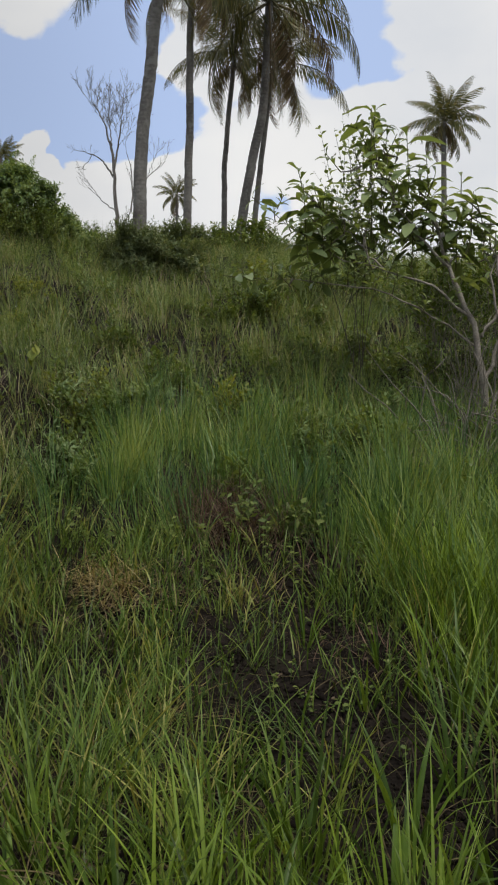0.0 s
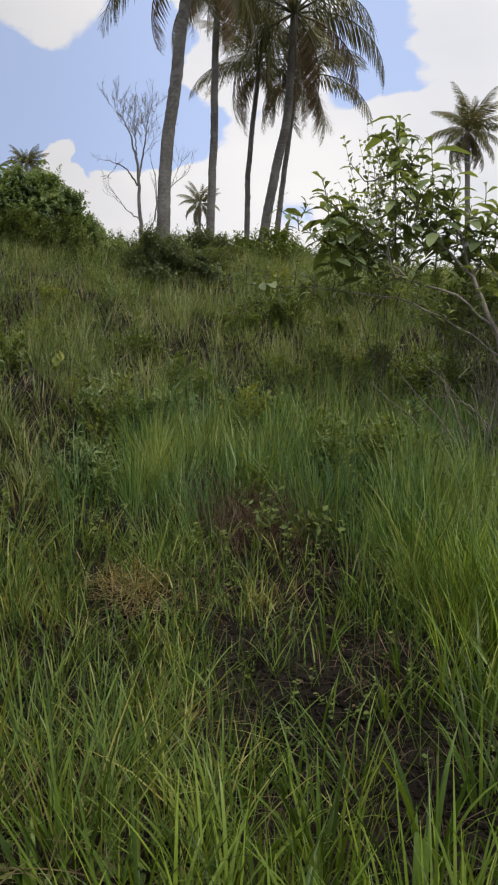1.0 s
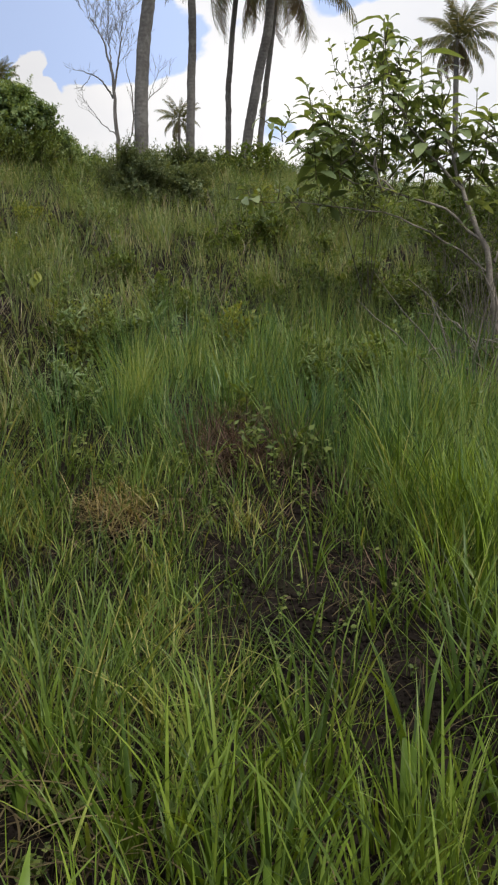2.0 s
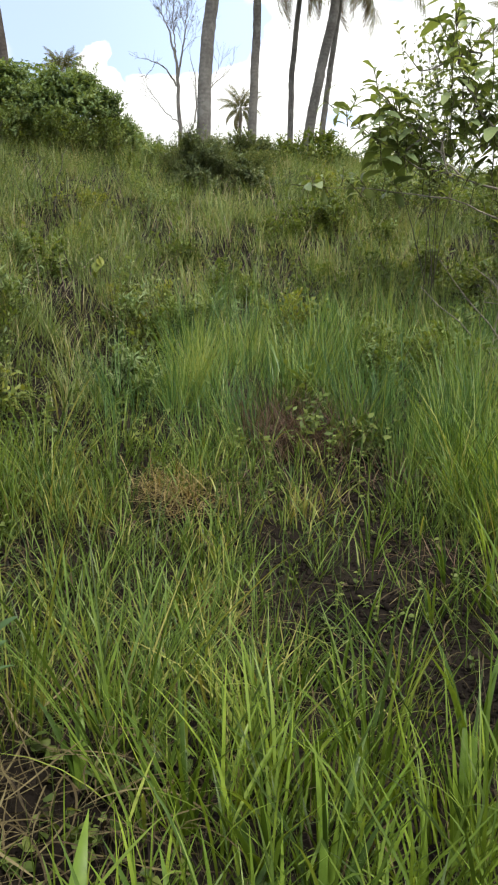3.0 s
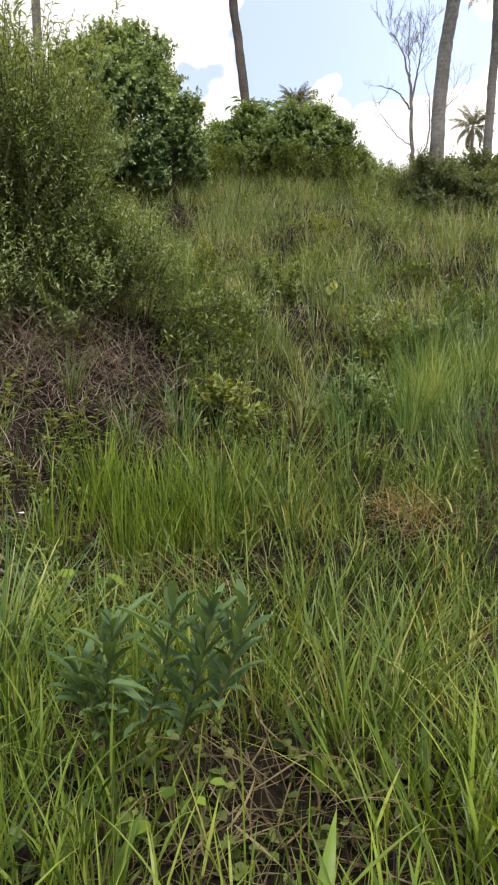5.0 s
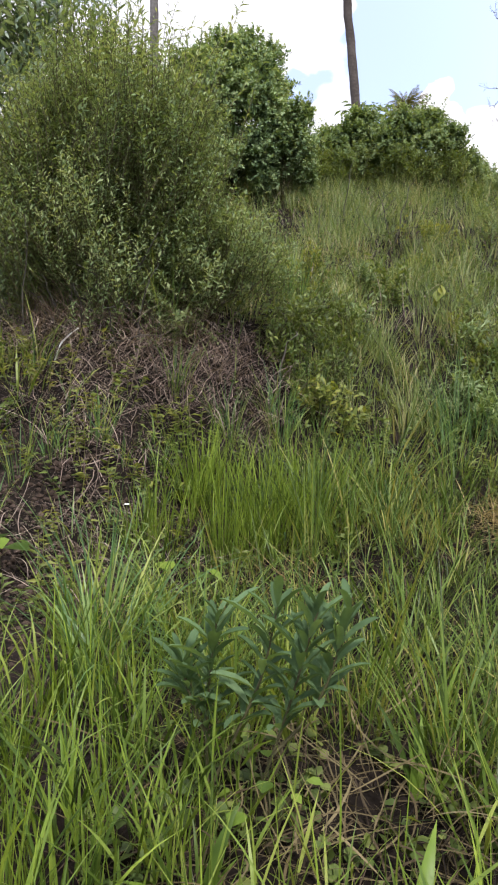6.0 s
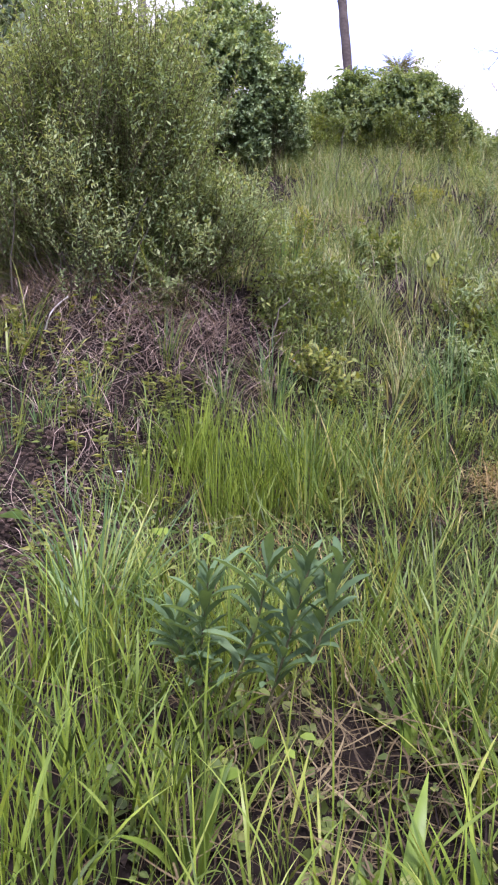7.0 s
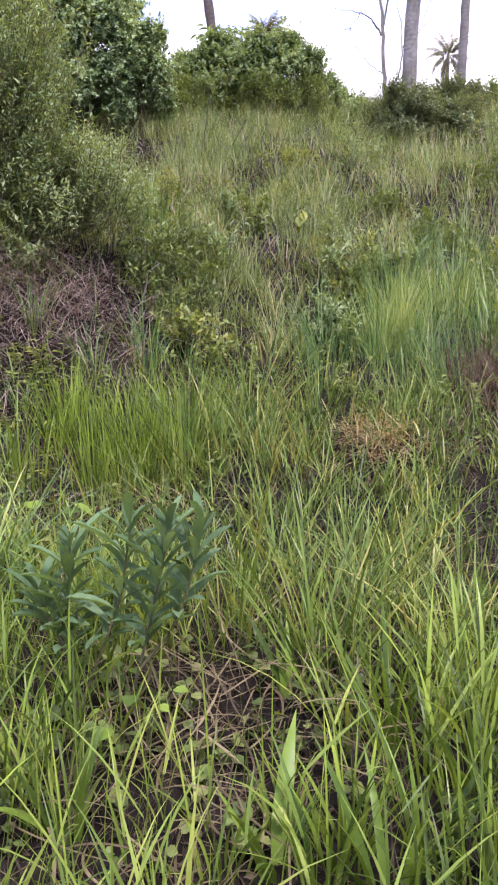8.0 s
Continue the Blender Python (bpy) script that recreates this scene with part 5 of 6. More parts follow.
# low creeping growth over the trampled middle
short_keep = lambda x, y: step(-np.abs(x + 0.6), -1.9, -1.3) * step(y, 2.7, 3.3) * step(-y, -6.0, -5.3) * (0.03 + 0.97 * open_soil(x, y)) * (0.25 + 0.75 * patchy(x, y, 2.6, 3.3))
c = scatter(grass_rng, -2.5, 1.3, 2.7, 6.0, 13, short_keep)
v, f = clumps(grass_rng, c, 26, 0.45, 1.05, 0.004, 0.011, 0.09, 0.42, 0.6, 5)
v, f = joined([(v, np.concatenate(f))]
              + shoots(grass_rng, scatter(grass_rng, -2.5, 1.3, 2.7, 6.0, 190, short_keep), 0.32, 0.24, 0.0075, 6, 0.5, 0.5, 0.55)
              + [lawn(grass_rng, scatter(grass_rng, -2.5, 1.3, 2.7, 6.0, 330, short_keep), 0.25, 0.85, 0.003, 0.007, 0.55, 0.6, 4),
                 lawn(grass_rng, scatter(grass_rng, -0.5, 1.0, 2.8, 4.5, 95, lambda x, y: 0.3 + 0.7 * patchy(x, y, 3.0, 1.5)), 0.25, 0.75, 0.004, 0.01, 1.0, 0.5, 5),
                 tufts(grass_rng, scatter(grass_rng, -0.4, 0.9, 2.9, 4.6, 7, lambda x, y: 0.4 + 0.6 * patchy(x, y, 3.0, 4.5)), 9, 0.4, 1.0, 0.004, 0.01, 0.03, 0.5, 0.6, 5)])
stuff("short_grass", v, f, GRASS_MUD, "low sprawling grass on trampled damp soil", "grass")

# the rest of the flat
flat_keep = lambda x, y: grown(x, y) * np.maximum(step(np.abs(x + 0.6), 1.3, 1.9), 0.0) * (0.25 + 0.75 * patchy(x, y, 1.8, 0.4)) * step(-y, -6.4, -5.2)
c = scatter(grass_rng, -4.2, 1.9, 3.2, 6.4, 11, flat_keep)
v, f = clumps(grass_rng, c, 40, 0.25, 0.55, 0.004, 0.009, 0.09, 0.4, 0.6, 5)
v, f = joined([(v, np.concatenate(f))] + shoots(grass_rng, scatter(grass_rng, -4.2, 1.9, 3.2, 6.4, 60, flat_keep), 0.25, 0.2, 0.009, 5, 0.5, 0.6, 0.8))
stuff("flat_grass", v, f, GRASS_TALL, "narrow green grass bunches on flat ground", "grass")


def worn(x, y):
    """Thin, low growth in the trampled hollow before the tall grass."""
    return 1 - 0.95 * np.exp(-((x + 0.45) / 1.25) ** 6 - ((y - 4.85) / 1.0) ** 6)


tall_keep = lambda x, y: worn(x, y) * (1 - 0.9 * np.exp(-(((x + 0.35) / 0.55) ** 2 + ((y - 5.85) / 0.5) ** 2) ** 2)) * open_soil(x, y) * under_bush(x, y) * step(y, 4.3, 5.2) * step(-y, -9.4, -6.2) * (0.4 + 0.6 * patchy(x, y, 1.3, 2.0)) * (1 - 0.93 * step(-x, 1.1, 1.9))
c = scatter(grass_rng, -4.6, 3.6, 4.2, 8.8, 36, tall_keep)
w, g = clumps(grass_rng, c, 50, 0.4, 0.8, 0.004, 0.008, 0.15, 0.26, 0.4, 5)
v, f = joined([(w, np.concatenate(g)),
               lawn(grass_rng, scatter(grass_rng, -4.6, 3.6, 4.2, 8.8, 260, tall_keep), 0.2, 0.55, 0.004, 0.008, 0.3, 0.6, 4)])
stuff("tall_grass", v, f, GRASS_TALL, "tall fine bluish-green grass at the slope's foot", "grass")

c = scatter(grass_rng, -4.7, -3.3, 5.25, 5.6, 40, lambda x, y: 0.3 + 0.7 * patchy(x, y, 2.0, 0.5))
v, f = tufts(grass_rng, c, 12, 0.4, 0.95, 0.005, 0.01, 0.08, 0.45, 0.7, 5)
w, g = clumps(grass_rng, scatter(grass_rng, -4.6, -2.9, 3.4, 4.8, 13, lambda x, y: 0.2 + 0.8 * patchy(x, y, 2.8, 4.0)), 13, 0.2, 0.5, 0.004, 0.009, 0.06, 0.4, 0.6, 5)
v, f = joined([(v, f), (w, np.concatenate(g))])
stuff("bank_grass", v, f, GRASS_TALL, "dark narrow grass growing up through the foot of a bush", "grass")

right_keep = lambda x, y: open_soil(x, y) * step(x, 0.5, 1.0) * step(-x, -3.0, -2.2) * step(y, 2.8, 3.4) * step(-y, -6.2, -5.2)
c = scatter(grass_rng, 0.4, 3.0, 2.7, 6.2, 38, right_keep)
v, f = tufts(grass_rng, c, 24, 0.4, 0.8, 0.005, 0.011, 0.1, 0.3, 0.5, 6)
stand = grass_rng.uniform(0, 1, (64, 2))
px, py = -2.95 + 0.85 * stand[:, 0], 3.95 + 0.62 * stand[:, 0] + 0.75 * (stand[:, 1] - 0.25)
w, g = clumps(grass_rng, np.stack([px, py, ground_z(px, py) - 0.01], -1), 18, 0.3, 0.7, 0.004, 0.009, 0.08, 0.22, 0.4, 6)
fore = scatter(grass_rng, -0.9, 0.35, 1.9, 2.75, 44, lambda x, y: grown(x, y) * (0.4 + 0.6 * patchy(x, y, 2.6, 5.0)))
p, q = clumps(grass_rng, fore, 13, 0.3, 0.6, 0.005, 0.014, 0.07, 0.3, 0.45, 6)
w, g = joined([(w, np.concatenate(g)), (p, np.concatenate(q))])
v, f = joined([(v, f), (w, np.concatenate(g))])
stuff("bright_grass", v, f, GRASS_BRIGHT, "bright yellow-green upright grass clumps", "grass")

hill_keep = lambda x, y: under_bush(x, y) * np.maximum(step(y, 6.4, 9.0), step(-x, 1.2, 2.3) * step(y, 4.9, 5.6)) * open_soil(x, y) * (0.16 + 0.84 * patchy(x, y, 0.95, 1.0) ** 1.5)
c = scatter(grass_rng, -9.5, 6.5, 4.9, 22.5, 17, hill_keep)
v, f = joined([tufts(grass_rng, c[c[:, 1] >= 8.5], 30, 0.25, 0.7, 0.004, 0.009, 0.16, 0.42, 0.5, 2),
               tufts(grass_rng, c[c[:, 1] < 8.5], 30, 0.2, 0.55, 0.004, 0.008, 0.13, 0.4, 0.5, 4),
               lawn(grass_rng, scatter(grass_rng, -9.5, 6.5, 4.9, 22.5, 260, hill_keep), 0.1, 0.42, 0.005, 0.011, 0.5, 0.8, 2)])
stuff("hillside_grass", v, f, GRASS_HILL, "rank olive and green grass covering the hillside", "grass")
c = scatter(grass_rng, -14, 10, 20, 26, 5, lambda x, y: np.ones_like(x))
v, f = tufts(grass_rng, c, 14, 0.25, 0.6, 0.012, 0.02, 0.25, 0.45, 0.7, 3)
stuff("crest_grass", v, f, GRASS_HILL, "rough grass along the crest of the hill", "grass")
c = scatter(grass_rng, -8.5, 2.5, 7.5, 20, 18, lambda x, y: hill_keep(x, y) * (0.15 + 0.85 * patchy(x, y, 0.7, 7.0)))
w, g = lawn(grass_rng, c, 0.4, 0.85, 0.0025, 0.005, 0.25, 0.3, 3)
stuff("seed_stalks", w, g, STRAW_GOLD, "thin reddish-brown seed stalks above the slope's grass", "dry grass")
around = lambda x, y: step(np.hypot(x + 0.3, y - 0.5), 0.6, 0.9) * (0.35 + 0.65 * patchy(x, y)) * np.where((x > -4.2) & (x < 1.9) & (y > 1.25), 0, 1)
c = scatter(grass_rng, -10, 7.5, -5.5, 5.0, 20, around)
v, f = tufts(grass_rng, c, 12, 0.2, 0.45, 0.01, 0.02, 0.16, 0.6, 0.6, 2)
stuff("trodden_grass", v, f, GRASS_LONG, "green grass tufts on the flat ground around", "grass")


def straw(rng, places, radius, count, hmin, hmax, wmin, wmax, lean, segs=6, lift=0.0):
    base = []
    for (x, y), k in zip(places, count):
        a, r = rng.uniform(0, 6.28, k), radius * np.sqrt(rng.uniform(0, 1, k))
        base.append(np.stack([x + np.cos(a) * r * 1.3, y + np.sin(a) * r, 0 * a], -1))
    base = np.concatenate(base)
    n = len(base)
    base[:, 2] = ground_z(base[:, 0], base[:, 1]) + rng.uniform(0, 0.04 + lift, n)
    h, az = rng.uniform(hmin, hmax, n), rng.uniform(0, 6.28, n)
    v, f = blades(rng, base, h, rng.uniform(wmin, wmax, n), az, rng.normal(lean, 0.25, n), rng.normal(0.7, 0.6, n), segs)
    curl = rng.normal(0, 0.65, n) * h
    s = np.linspace(0, 1, segs + 1) ** 2
    v = v.reshape(n, segs + 1, 2, 3) + (np.stack([-np.sin(az), np.cos(az), 0 * az], -1) * curl[:, None])[:, None, None] * s[None, :, None, None]
    v[..., 2] = np.maximum(v[..., 2], ground_z(v[..., 0], v[..., 1]) + 0.004)
    return v.reshape(-1, 3), f


v, f = straw(grass_rng, ((-1.08, 5.1), (-1.16, 5.18), (-0.95, 4.98), (-1.92, 4.08), (-0.75, 4.0)), 0.17, (130, 90, 90, 60, 40), 0.2, 0.46, 0.004, 0.008, 1.22, lift=0.05)
stuff("golden_straw", v, f, STRAW_GOLD, "heap of bent golden dead grass in the hollow", "dead grass")
v, f = joined([straw(grass_rng, ((-1.0, 2.5), (-0.75, 2.6), (-1.2, 2.75), (-1.45, 2.4), (-0.9, 2.15), (-1.2, 2.0)), 0.32, (58, 48, 42, 42, 30, 24), 0.15, 0.5, 0.004, 0.01, 1.35, 11, 0.12),
               straw(grass_rng, ((-0.65, 3.5), (-0.85, 3.7), (-0.1, 3.45), (0.3, 4.2), (-2.2, 4.2), (0.9, 3.7)), 0.3, (40, 40, 12, 16, 60, 40), 0.15, 0.4, 0.004, 0.01, 1.35),
               straw(grass_rng, [(x, y) for x in (-3.2, -2.2, -1.2, -0.2, 0.8) for y in (1.8, 2.6, 3.4, 4.2, 5.0)], 0.6, [26] * 15 + [20] * 5 + [10] * 5, 0.1, 0.4, 0.003, 0.008, 1.35)])
stuff("dead_straw", v, f, STRAW, "bent pale dead grass stalks lying on the soil", "dead grass")
v, f = joined([straw(grass_rng, [(x, y) for x in (-4.9, -4.4, -3.9, -3.4, -3.05) for y in (4.95, 5.25, 5.6)], 0.3, [330] * 9 + [260, 330, 330, 60, 160, 250], 0.15, 0.5, 0.003, 0.007, 1.2, 5, 0.2),
               straw(grass_rng, ((-3.6, 4.3), (-3.1, 4.0), (-3.9, 4.5), (-2.9, 3.5), (-3.4, 3.5)), 0.4, (130, 110, 130, 60, 70), 0.2, 0.6, 0.003, 0.006, 1.15, 6, 0.06),
               straw(grass_rng, ((1.9, 7.3), (1.6, 7.2), (2.3, 7.4)), 0.3, (200, 150, 150), 0.2, 0.6, 0.003, 0.006, 0.8),
               straw(grass_rng, [(x, y) for x in (-6, -4, -2, 0) for y in (8, 10, 12, 14)], 0.9, [60] * 16, 0.3, 0.6, 0.004, 0.008, 0.5)])
stuff("dead_grass", v, f, STRAW_GREY, "matted grey-brown dead grass on the bank under a bush", "dead grass")


v, f = joined([straw(grass_rng, ((-0.3, 5.9), (-0.15, 6.15), (-0.5, 6.1)), 0.28, (260, 240, 240), 0.3, 0.6, 0.003, 0.006, 0.6),
               straw(grass_rng, ((0.3, 5.6), (0.4, 4.5), (-0.35, 5.3), (-0.95, 4.75)), 0.3, (90, 50, 110, 90), 0.15, 0.4, 0.003, 0.007, 0.9)])
stuff("brown_dead_grass", v, f, STRAW_BROWN, "reddish-brown withered grass in the hollow", "dead grass")
dry = scatter(grass_rng, -3.0, 1.4, 1.5, 5.6, 110, lambda x, y: (0.25 + 0.75 * patchy(x, y, 1.5, 6.0)) * (0.25 + 0.75 * open_soil(x, y)))
v, f = lawn(grass_rng, dry, 0.15, 0.5, 0.003, 0.008, 0.6, 0.8, 5)
pale = scatter(grass_rng, -3.0, 1.2, 1.4, 4.6, 80, lambda x, y: (0.3 + 0.7 * patchy(x, y, 2.4, 2.0)) * (1 - 0.7 * step(y, 3.0, 4.4)))
v, f = joined([(v, f), lawn(grass_rng, pale, 0.2, 0.5, 0.002, 0.0045, 0.5, 0.9, 4)])
stuff("withered_grass", v, f, STRAW, "withered straw-coloured blades among the green grass", "dead grass")
mat_at = scatter(grass_rng, -5.0, 3.4, 1.4, 8.5, 330, lambda x, y: (0.35 + 0.65 * patchy(x, y, 1.1, 4.0)) * (0.2 + 0.8 * open_soil(x, y)))
mat_at[:, 2] += 0.01
v, f = lawn(grass_rng, mat_at, 0.1, 0.3, 0.003, 0.008, 1.0, 0.6, 2)
fall = scatter(grass_rng, -5.0, 3.4, 1.4, 9.5, 160, lambda x, y: (0.4 + 0.6 * patchy(x, y, 1.4, 1.0)) * (0.25 + 0.75 * open_soil(x, y)))
fall[:, 2] += 0.015
k = grass_rng.uniform(0.5, 1.2, len(fall))
turned = grass_rng.normal(0, 1, (len(fall), 3)) * (1, 1, 0.25)
v, f = joined([(v, f), leaves("kite", fall, turned, np.array([0, 0, 1.0]) + grass_rng.normal(0, 0.35, (len(fall), 3)), 0.05 * k, 0.024 * k)])
stuff("thatch", v, f, THATCH, "brown rotting thatch and leaf litter on the soil", "leaf litter")


def clods(rng, spots):
    """Crumbs and clods of earth: small uneven lumps."""
    t = np.array(((0, 0, 1), (1, 0, 0.1), (0.2, 1, 0), (-1, 0.3, 0.1), (-0.1, -1, 0), (0, 0, -1)), float)
    tf = np.array(((0, 1, 2), (0, 2, 3), (0, 3, 4), (0, 4, 1), (5, 2, 1), (5, 3, 2), (5, 4, 3), (5, 1, 4)))
    at = np.concatenate([np.stack([rng.normal(x, r * 0.6, k), rng.normal(y, r * 0.6, k), np.zeros(k)], -1) for x, y, r, k in spots])
    at[:, 2] = ground_z(at[:, 0], at[:, 1])
    n = len(at)
    v = t[None] * (1 + rng.normal(0, 0.25, (n, 6, 1))) * (0.003 + 0.026 * rng.uniform(0, 1, n) ** 2.6)[:, None, None] * (1, 1, 0.7)
    a = rng.uniform(0, 6.28, n)
    c, s = np.cos(a)[:, None], np.sin(a)[:, None]
    v = np.stack([v[..., 0] * c - v[..., 1] * s, v[..., 0] * s + v[..., 1] * c, v[..., 2]], -1) + at[:, None]
    return v.reshape(-1, 3), (tf[None] + (np.arange(n) * 6)[:, None, None]).reshape(-1, 3)


v, f = clods(grass_rng, [(-3.5, 3.4, 0.9, 3200), (-3.1, 3.2, 0.7, 1500), (-3.9, 4.1, 0.7, 1500)])
stuff("dry_soil_clods", v, f, DRY_SOIL, "crumbling brown clods of dry earth on a bank", "soil")
v, f = clods(grass_rng, [(x, y, r, int(900 * r)) for x, y, r in BARE if x > -2.5])
# Damp clods in the same colour, with the hollow's shade in it.
stuff("soil_clods", v, f, SOIL, "crumbling clods of damp earth, coloured darker for shade", "soil")


def herbs(rng, places, per, tall, leaf, shape, spread=0.5):
    """Weeds: a short stem with leaves all along it at each place."""
    n = len(places)
    way = unit(rng.normal(0, 0.3, (n, 3)) + np.array([0, 0, 1.0]))
    h = tall * rng.uniform(0.5, 1.2, n)
    s = np.linspace(0, 1, 3)
    line = places[:, None] + way[:, None] * (h[:, None] * s)[..., None]
    i = np.repeat(np.arange(n), per)
    u = rng.uniform(0.15, 1.05, n * per)
    a = rng.uniform(0, 6.28, n * per)
    out = np.stack([np.cos(a), np.sin(a), rng.normal(0.15, 0.25, n * per)], -1)
    at = places[i] + way[i] * (h[i] * u)[:, None]
    nrm = unit(np.array([0, 0, 1.0]) + rng.normal(0, spread, (n * per, 3)))
    k = rng.uniform(0.6, 1.2, n * per)
    return [tubes(line, np.full((n, 3), 0.0022), 3), leaves(shape, at, out, nrm, leaf[0] * k, leaf[1] * k)]


low = scatter(grass_rng, -4.0, 1.8, 1.5, 6.4, 40, lambda x, y: 0.15 + 0.85 * patchy(x, y, 1.6, 3.0) ** 2)
v, f = joined(herbs(grass_rng, low, 9, 0.11, (0.026, 0.019), "round", 0.3))
heart = scatter(grass_rng, -1.7, -0.3, 1.9, 3.1, 85, lambda x, y: 0.3 + 0.7 * patchy(x, y, 2.0, 1.0))
hv, hf = joined(herbs(grass_rng, heart, 4, 0.15, (0.046, 0.042), "round", 0.6))
stuff("heart_leaved_weeds", hv, hf, WEED, "light-green heart-shaped leaves creeping over dead straw", "weeds")
stuff("ground_weeds", v, f, WEED, "small round-leaved weeds between the grass", "weeds")
mid = scatter(grass_rng, -7.5, 5.0, 5.2, 19, 24, lambda x, y: (0.12 + 0.88 * patchy(x, y, 0.7, 5.0)) * under_bush(x, y))
v, f = joined(herbs(grass_rng, mid, 13, 0.4, (0.055, 0.024), "kite", 0.9))
stuff("slope_weeds", v, f, WEED, "leafy green weeds scattered through the slope's grass", "weeds")
v, f = joined(herbs(grass_rng, scatter(grass_rng, -5.6, -1.7, 3.0, 7.4, 34, lambda x, y: (0.12 + 0.88 * patchy(x, y, 2.2, 2.5) ** 2) * (0.25 + 0.75 * under_bush(x, y))), 14, 0.26, (0.062, 0.021), "slim", 0.7))
stuff("bank_herbs", v, f, WEED, "green leafy herbs on the earth bank", "weeds")
bank = scatter(grass_rng, -4.8, -2.6, 3.0, 4.9, 60, lambda x, y: (0.15 + 0.85 * patchy(x, y, 2.4, 1.0)) * (0.25 + 0.75 * step(y, 3.6, 4.1)))
v, f = joined(herbs(grass_rng, bank, 16, 0.3, (0.055, 0.018), "slim", 0.7))
stuff("bank_weeds", v, f, WEED_PALE, "yellowish leafy weeds on a bare earth bank", "weeds")


def flower(x, y, tall):
    z = float(ground_z(x, y))
    t = thing("wild_flower", (x, y, z), "small white wild flower on a thin stem", "flower", "white flowers in the grass")
    line = np.array([[(0, 0, 0), (0.01, 0, tall / 2), (0, 0.01, tall)]])
    v, f = tubes(line, np.full((1, 3), 0.003), 4)
    part("stem", mesh_of("stem", v, [f]), STEM, t)
    a = np.arange(6) * 1.047
    d = np.stack([np.cos(a), np.sin(a), 0.3 + 0 * a], -1)
    v, f = leaves("round", np.tile(line[0, 2], (6, 1)), d, np.tile((0, -0.4, 1.0), (6, 1)), np.full(6, 0.016), np.full(6, 0.011))
    part("flower_head", mesh_of("flower_head", v, [f]), PETAL, t, "white flower head")


for x, y, z in ((-2.15, 8.07, 1.46), (-4.34, 8.95, 2.73), (-2.84, 3.73, 0.55), (-1.7, 8.2, 1.5), (-4.6, 5.0, 1.5), (-3.3, 11.0, 2.75), (-2.6, 7.9, 1.35)):
    flower(x, y, max(0.12, z - float(ground_z(x, y))))


def yellow_weed():
    rng = np.random.default_rng(91)
    x, y = -2.5, 8.9
    t = thing("yellowed_weed", (x, y, float(ground_z(x, y))), "weed with large yellow-green leaves on the slope", "plant")
    v, f = leaf_shape("round")
    me = mesh_of("leaf", v * (0.13, 0.17, 0.17), [f], True)
    me.materials.append(YELLOWED)
    line = np.array([[(0, 0, 0), (0.02, 0, 0.2), (0, 0, 0.42)]])
    a, b = tubes(line, np.full((1, 3), 0.005), 5)
    part("stem", mesh_of("stem", a, [b]), STEM, t)
    for j in range(5):
        lf = part("leaf", me, YELLOWED, t)
        k = rng.uniform(0.6, 1)
        lf.matrix_basis = Matrix.Translation((0, 0, 0.3 + 0.03 * j)) @ Matrix.Rotation(3.1 + (j - 2) * 0.7, 4, "Z") @ Matrix.Rotation(radians(rng.uniform(-85, -45)), 4, "X") @ Matrix.Diagonal((k, k, k, 1))


yellow_weed()


def stick():
    t = thing("stick", (-4.22, 4.8, 1.38), "pale bare stick lying on the bank", "stick")
    line = smooth_line(((-0.07, 0.02, -0.12), (0.0, 0, 0.0), (0.06, 0.01, 0.06), (0.15, 0.02, 0.12)), 9)
    v, f = tubes(line[None], np.linspace(0.007, 0.004, 9)[None], 7)
    part("wood", mesh_of("wood", v, [f], True), PETAL, t)


def broad_weed(x, y, seed, size=1.0):
    """A low weed with a few large light leaves on stalks."""
    rng = np.random.default_rng(seed)
    t = thing("broad_leaved_weed", (x, y, float(ground_z(x, y))), "low weed with large light-green leaves on bare soil", "plant", "broad-leaved weeds")
    v, f = leaf_shape("round")
    me = mesh_of("leaf", v * (0.1 * size, 0.12 * size, 0.12 * size), [f], True)
    me.materials.append(TUFT)
    for j in range(8):
        a, out, up = j * 2.4 + rng.uniform(0, 0.5), rng.uniform(0.06, 0.16), rng.uniform(0.1, 0.28)
        end = np.array((math.cos(a) * out, math.sin(a) * out, up))
        v, f = tubes(np.array([[(0, 0, -0.01), end * (0.4, 0.4, 0.6), end]]), np.array([[0.004, 0.003, 0.002]]), 5)
        st = part("stalk", mesh_of("stalk", v, [f]), STEM, t)
        lf = part("leaf", me, TUFT, st)
        k = rng.uniform(0.6, 1.1)
        lf.matrix_basis = Matrix.Translation(end) @ Matrix.Rotation(a - math.pi / 2, 4, "Z") @ Matrix.Rotation(radians(rng.uniform(-40, 10)), 4, "X") @ Matrix.Diagonal((k, k, k, 1))


broad_weed(-3.4, 3.3, 301, 1.35)
broad_weed(-2.35, 3.5, 302)
broad_weed(-1.27, 2.3, 303, 0.55)
stick()


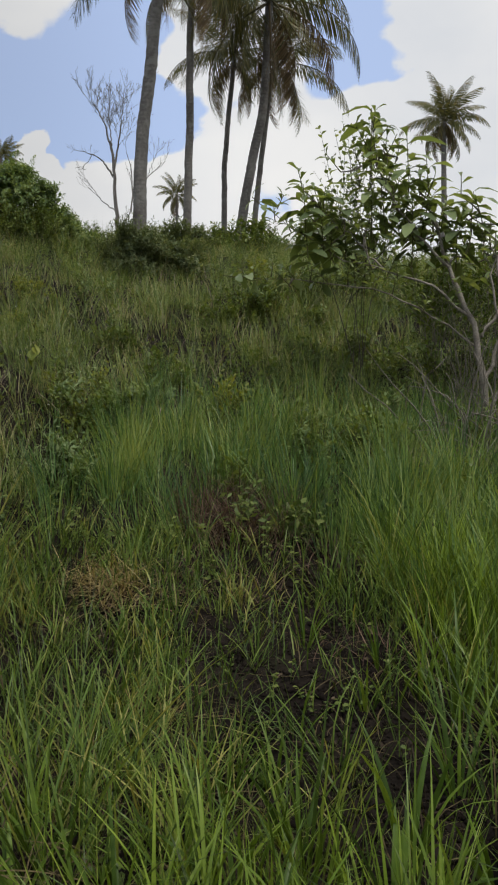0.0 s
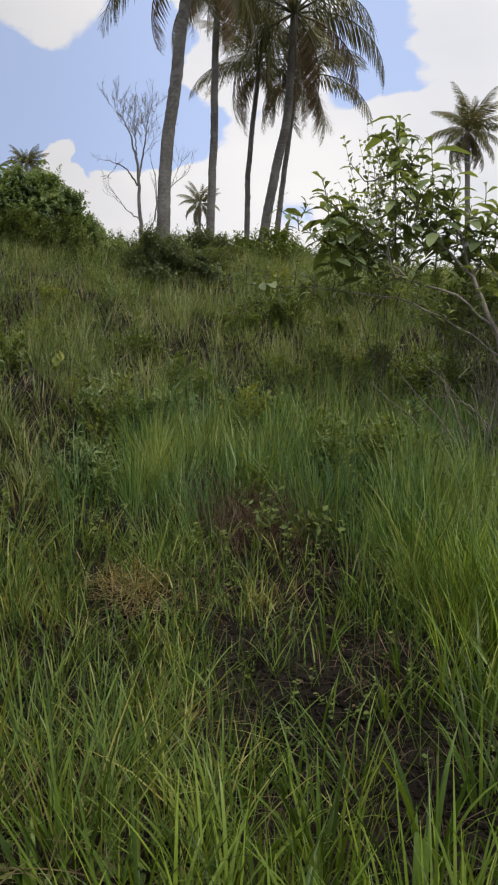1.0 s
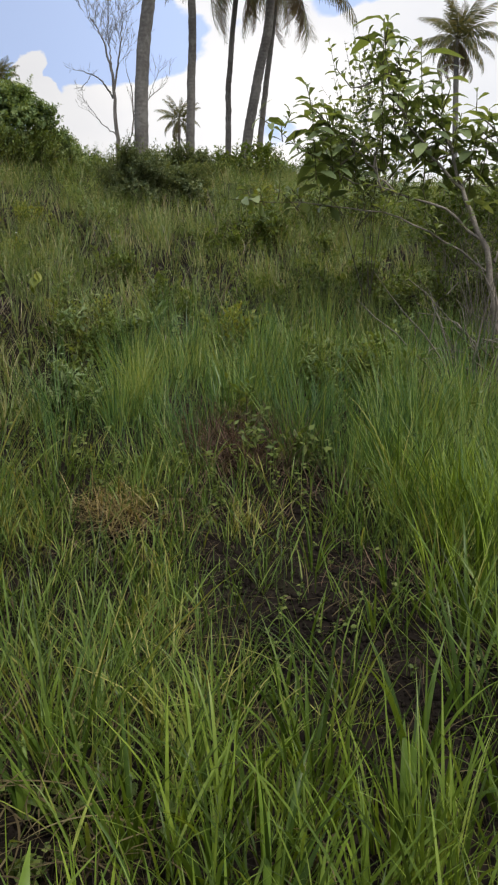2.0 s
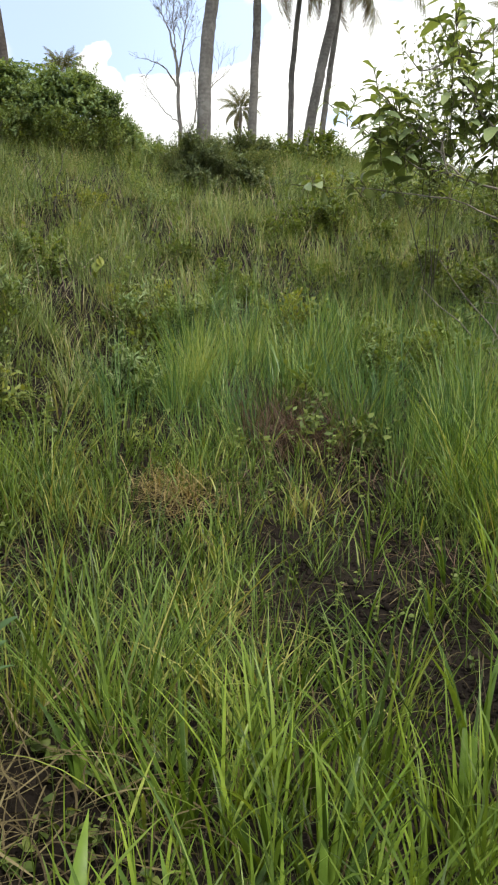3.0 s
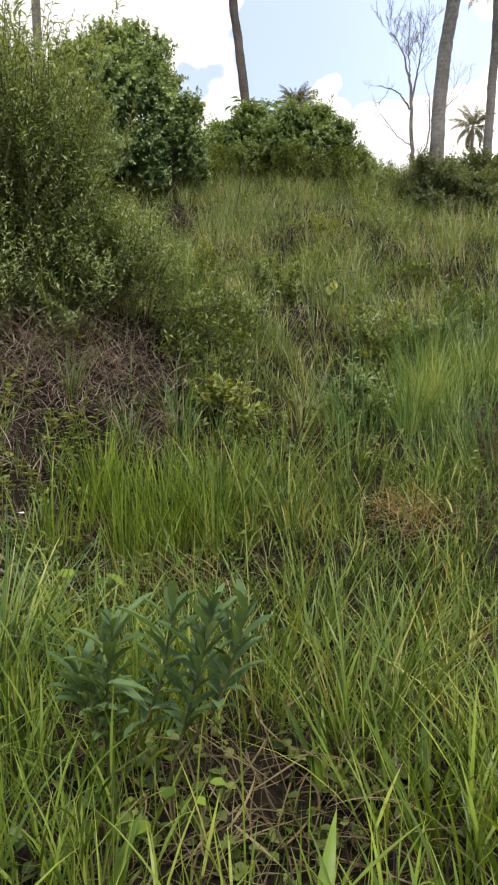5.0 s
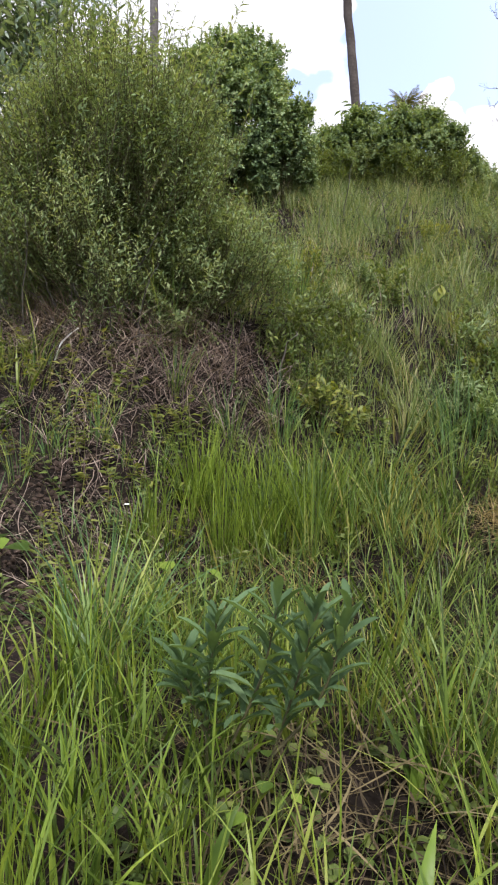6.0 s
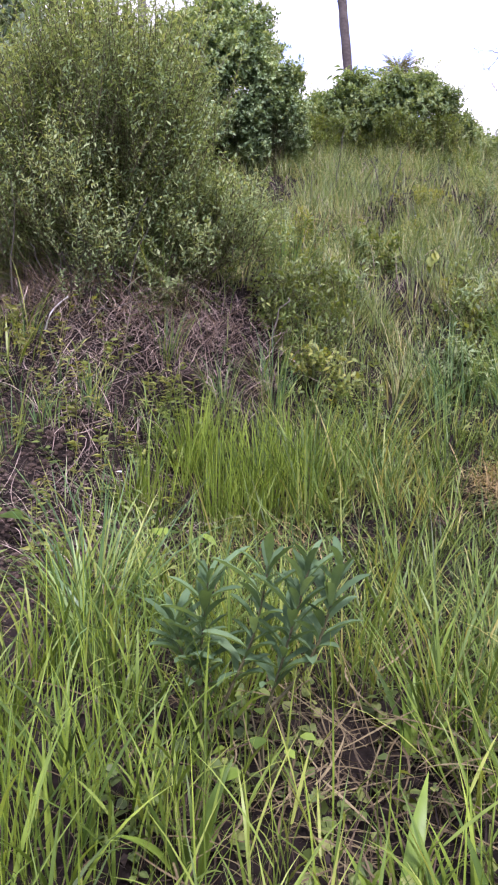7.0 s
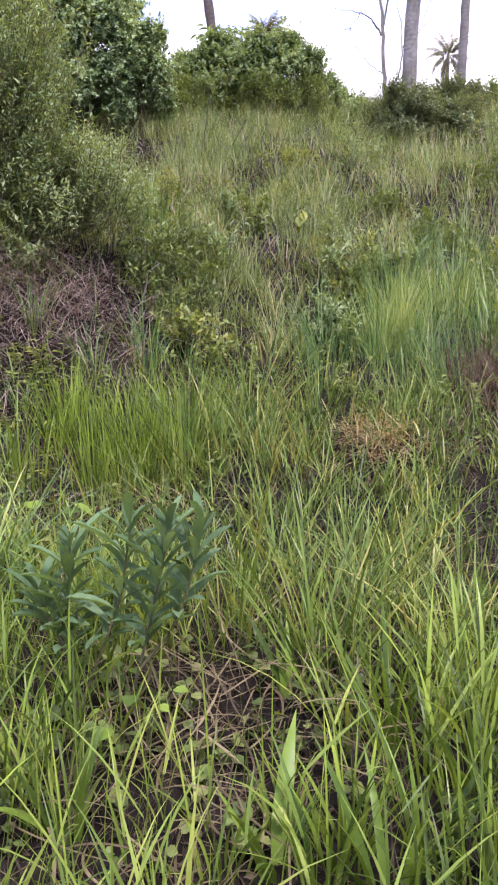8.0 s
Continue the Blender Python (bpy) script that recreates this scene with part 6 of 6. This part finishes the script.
# ---- single tufts of wide blades nearest the path ----
def wide_tuft(x, y, count, tall, width, seed):
    rng = np.random.default_rng(seed)
    t = thing("grass_tuft", (x, y, float(ground_z(x, y))), "tuft of wide bright-green grass blades", "grass", "wide-bladed grass tufts")
    for _ in range(count):
        a = rng.uniform(0, 2 * np.pi)
        base = np.array([[math.cos(a) * 0.03, math.sin(a) * 0.03, -0.01]])
        v, f = blades(rng, base, np.array([tall * rng.uniform(0.55, 1.1)]), np.array([width * rng.uniform(0.6, 1.2)]), np.array([a]),
                      np.array([rng.uniform(0.05, 0.5)]), np.array([rng.uniform(0.2, 1.1)]), 7, 0.35)
        part("blade", mesh_of("blade", v, [f], True), TUFT, t)


for i, (x, y, tall, width) in enumerate(((-0.25, 2.75, 0.55, 0.02), (-0.05, 3.0, 0.5, 0.018), (0.3, 2.9, 0.6, 0.022), (0.55, 3.2, 0.6, 0.02), (-0.6, 2.6, 0.5, 0.018), (-0.9, 2.95, 0.4, 0.015),
                                         (-0.45, 2.1, 0.45, 0.018), (-0.2, 2.25, 0.5, 0.02), (-0.65, 1.95, 0.42, 0.016), (-1.55, 2.3, 0.5, 0.014), (-1.75, 2.0, 0.45, 0.014), (0.75, 3.9, 0.7, 0.02),
                                         (0.95, 4.4, 0.75, 0.02), (-1.0, 3.1, 0.4, 0.016), (-0.3, 3.4, 0.4, 0.015), (0.1, 4.6, 0.5, 0.012), (-1.9, 2.9, 0.5, 0.014), (-2.2, 2.5, 0.5, 0.014), (-0.5, 1.92, 0.38, 0.03), (-0.22, 2.1, 0.36, 0.026), (0.55, 2.75, 0.45, 0.028), (-1.95, 1.85, 0.68, 0.009), (-1.7, 1.7, 0.62, 0.009), (-2.1, 2.15, 0.66, 0.009), (-1.55, 1.75, 0.55, 0.01), (-1.8, 2.35, 0.6, 0.009), (0.0, 3.78, 0.42, 0.012), (0.33, 3.95, 0.4, 0.012), (0.47, 4.35, 0.5, 0.013), (-0.12, 3.45, 0.34, 0.012), (0.62, 4.1, 0.58, 0.016))):
    wide_tuft(x, y, 13, tall, width, 100 + i)
for i, (x, y, tall, width) in enumerate(((-0.78, 2.0, 0.36, 0.042), (-0.35, 2.35, 0.42, 0.034), (0.2, 2.6, 0.42, 0.034), (-0.95, 2.75, 0.34, 0.03), (-1.3, 1.95, 0.3, 0.036))):
    wide_tuft(x, y, 6, tall, width, 140 + i)
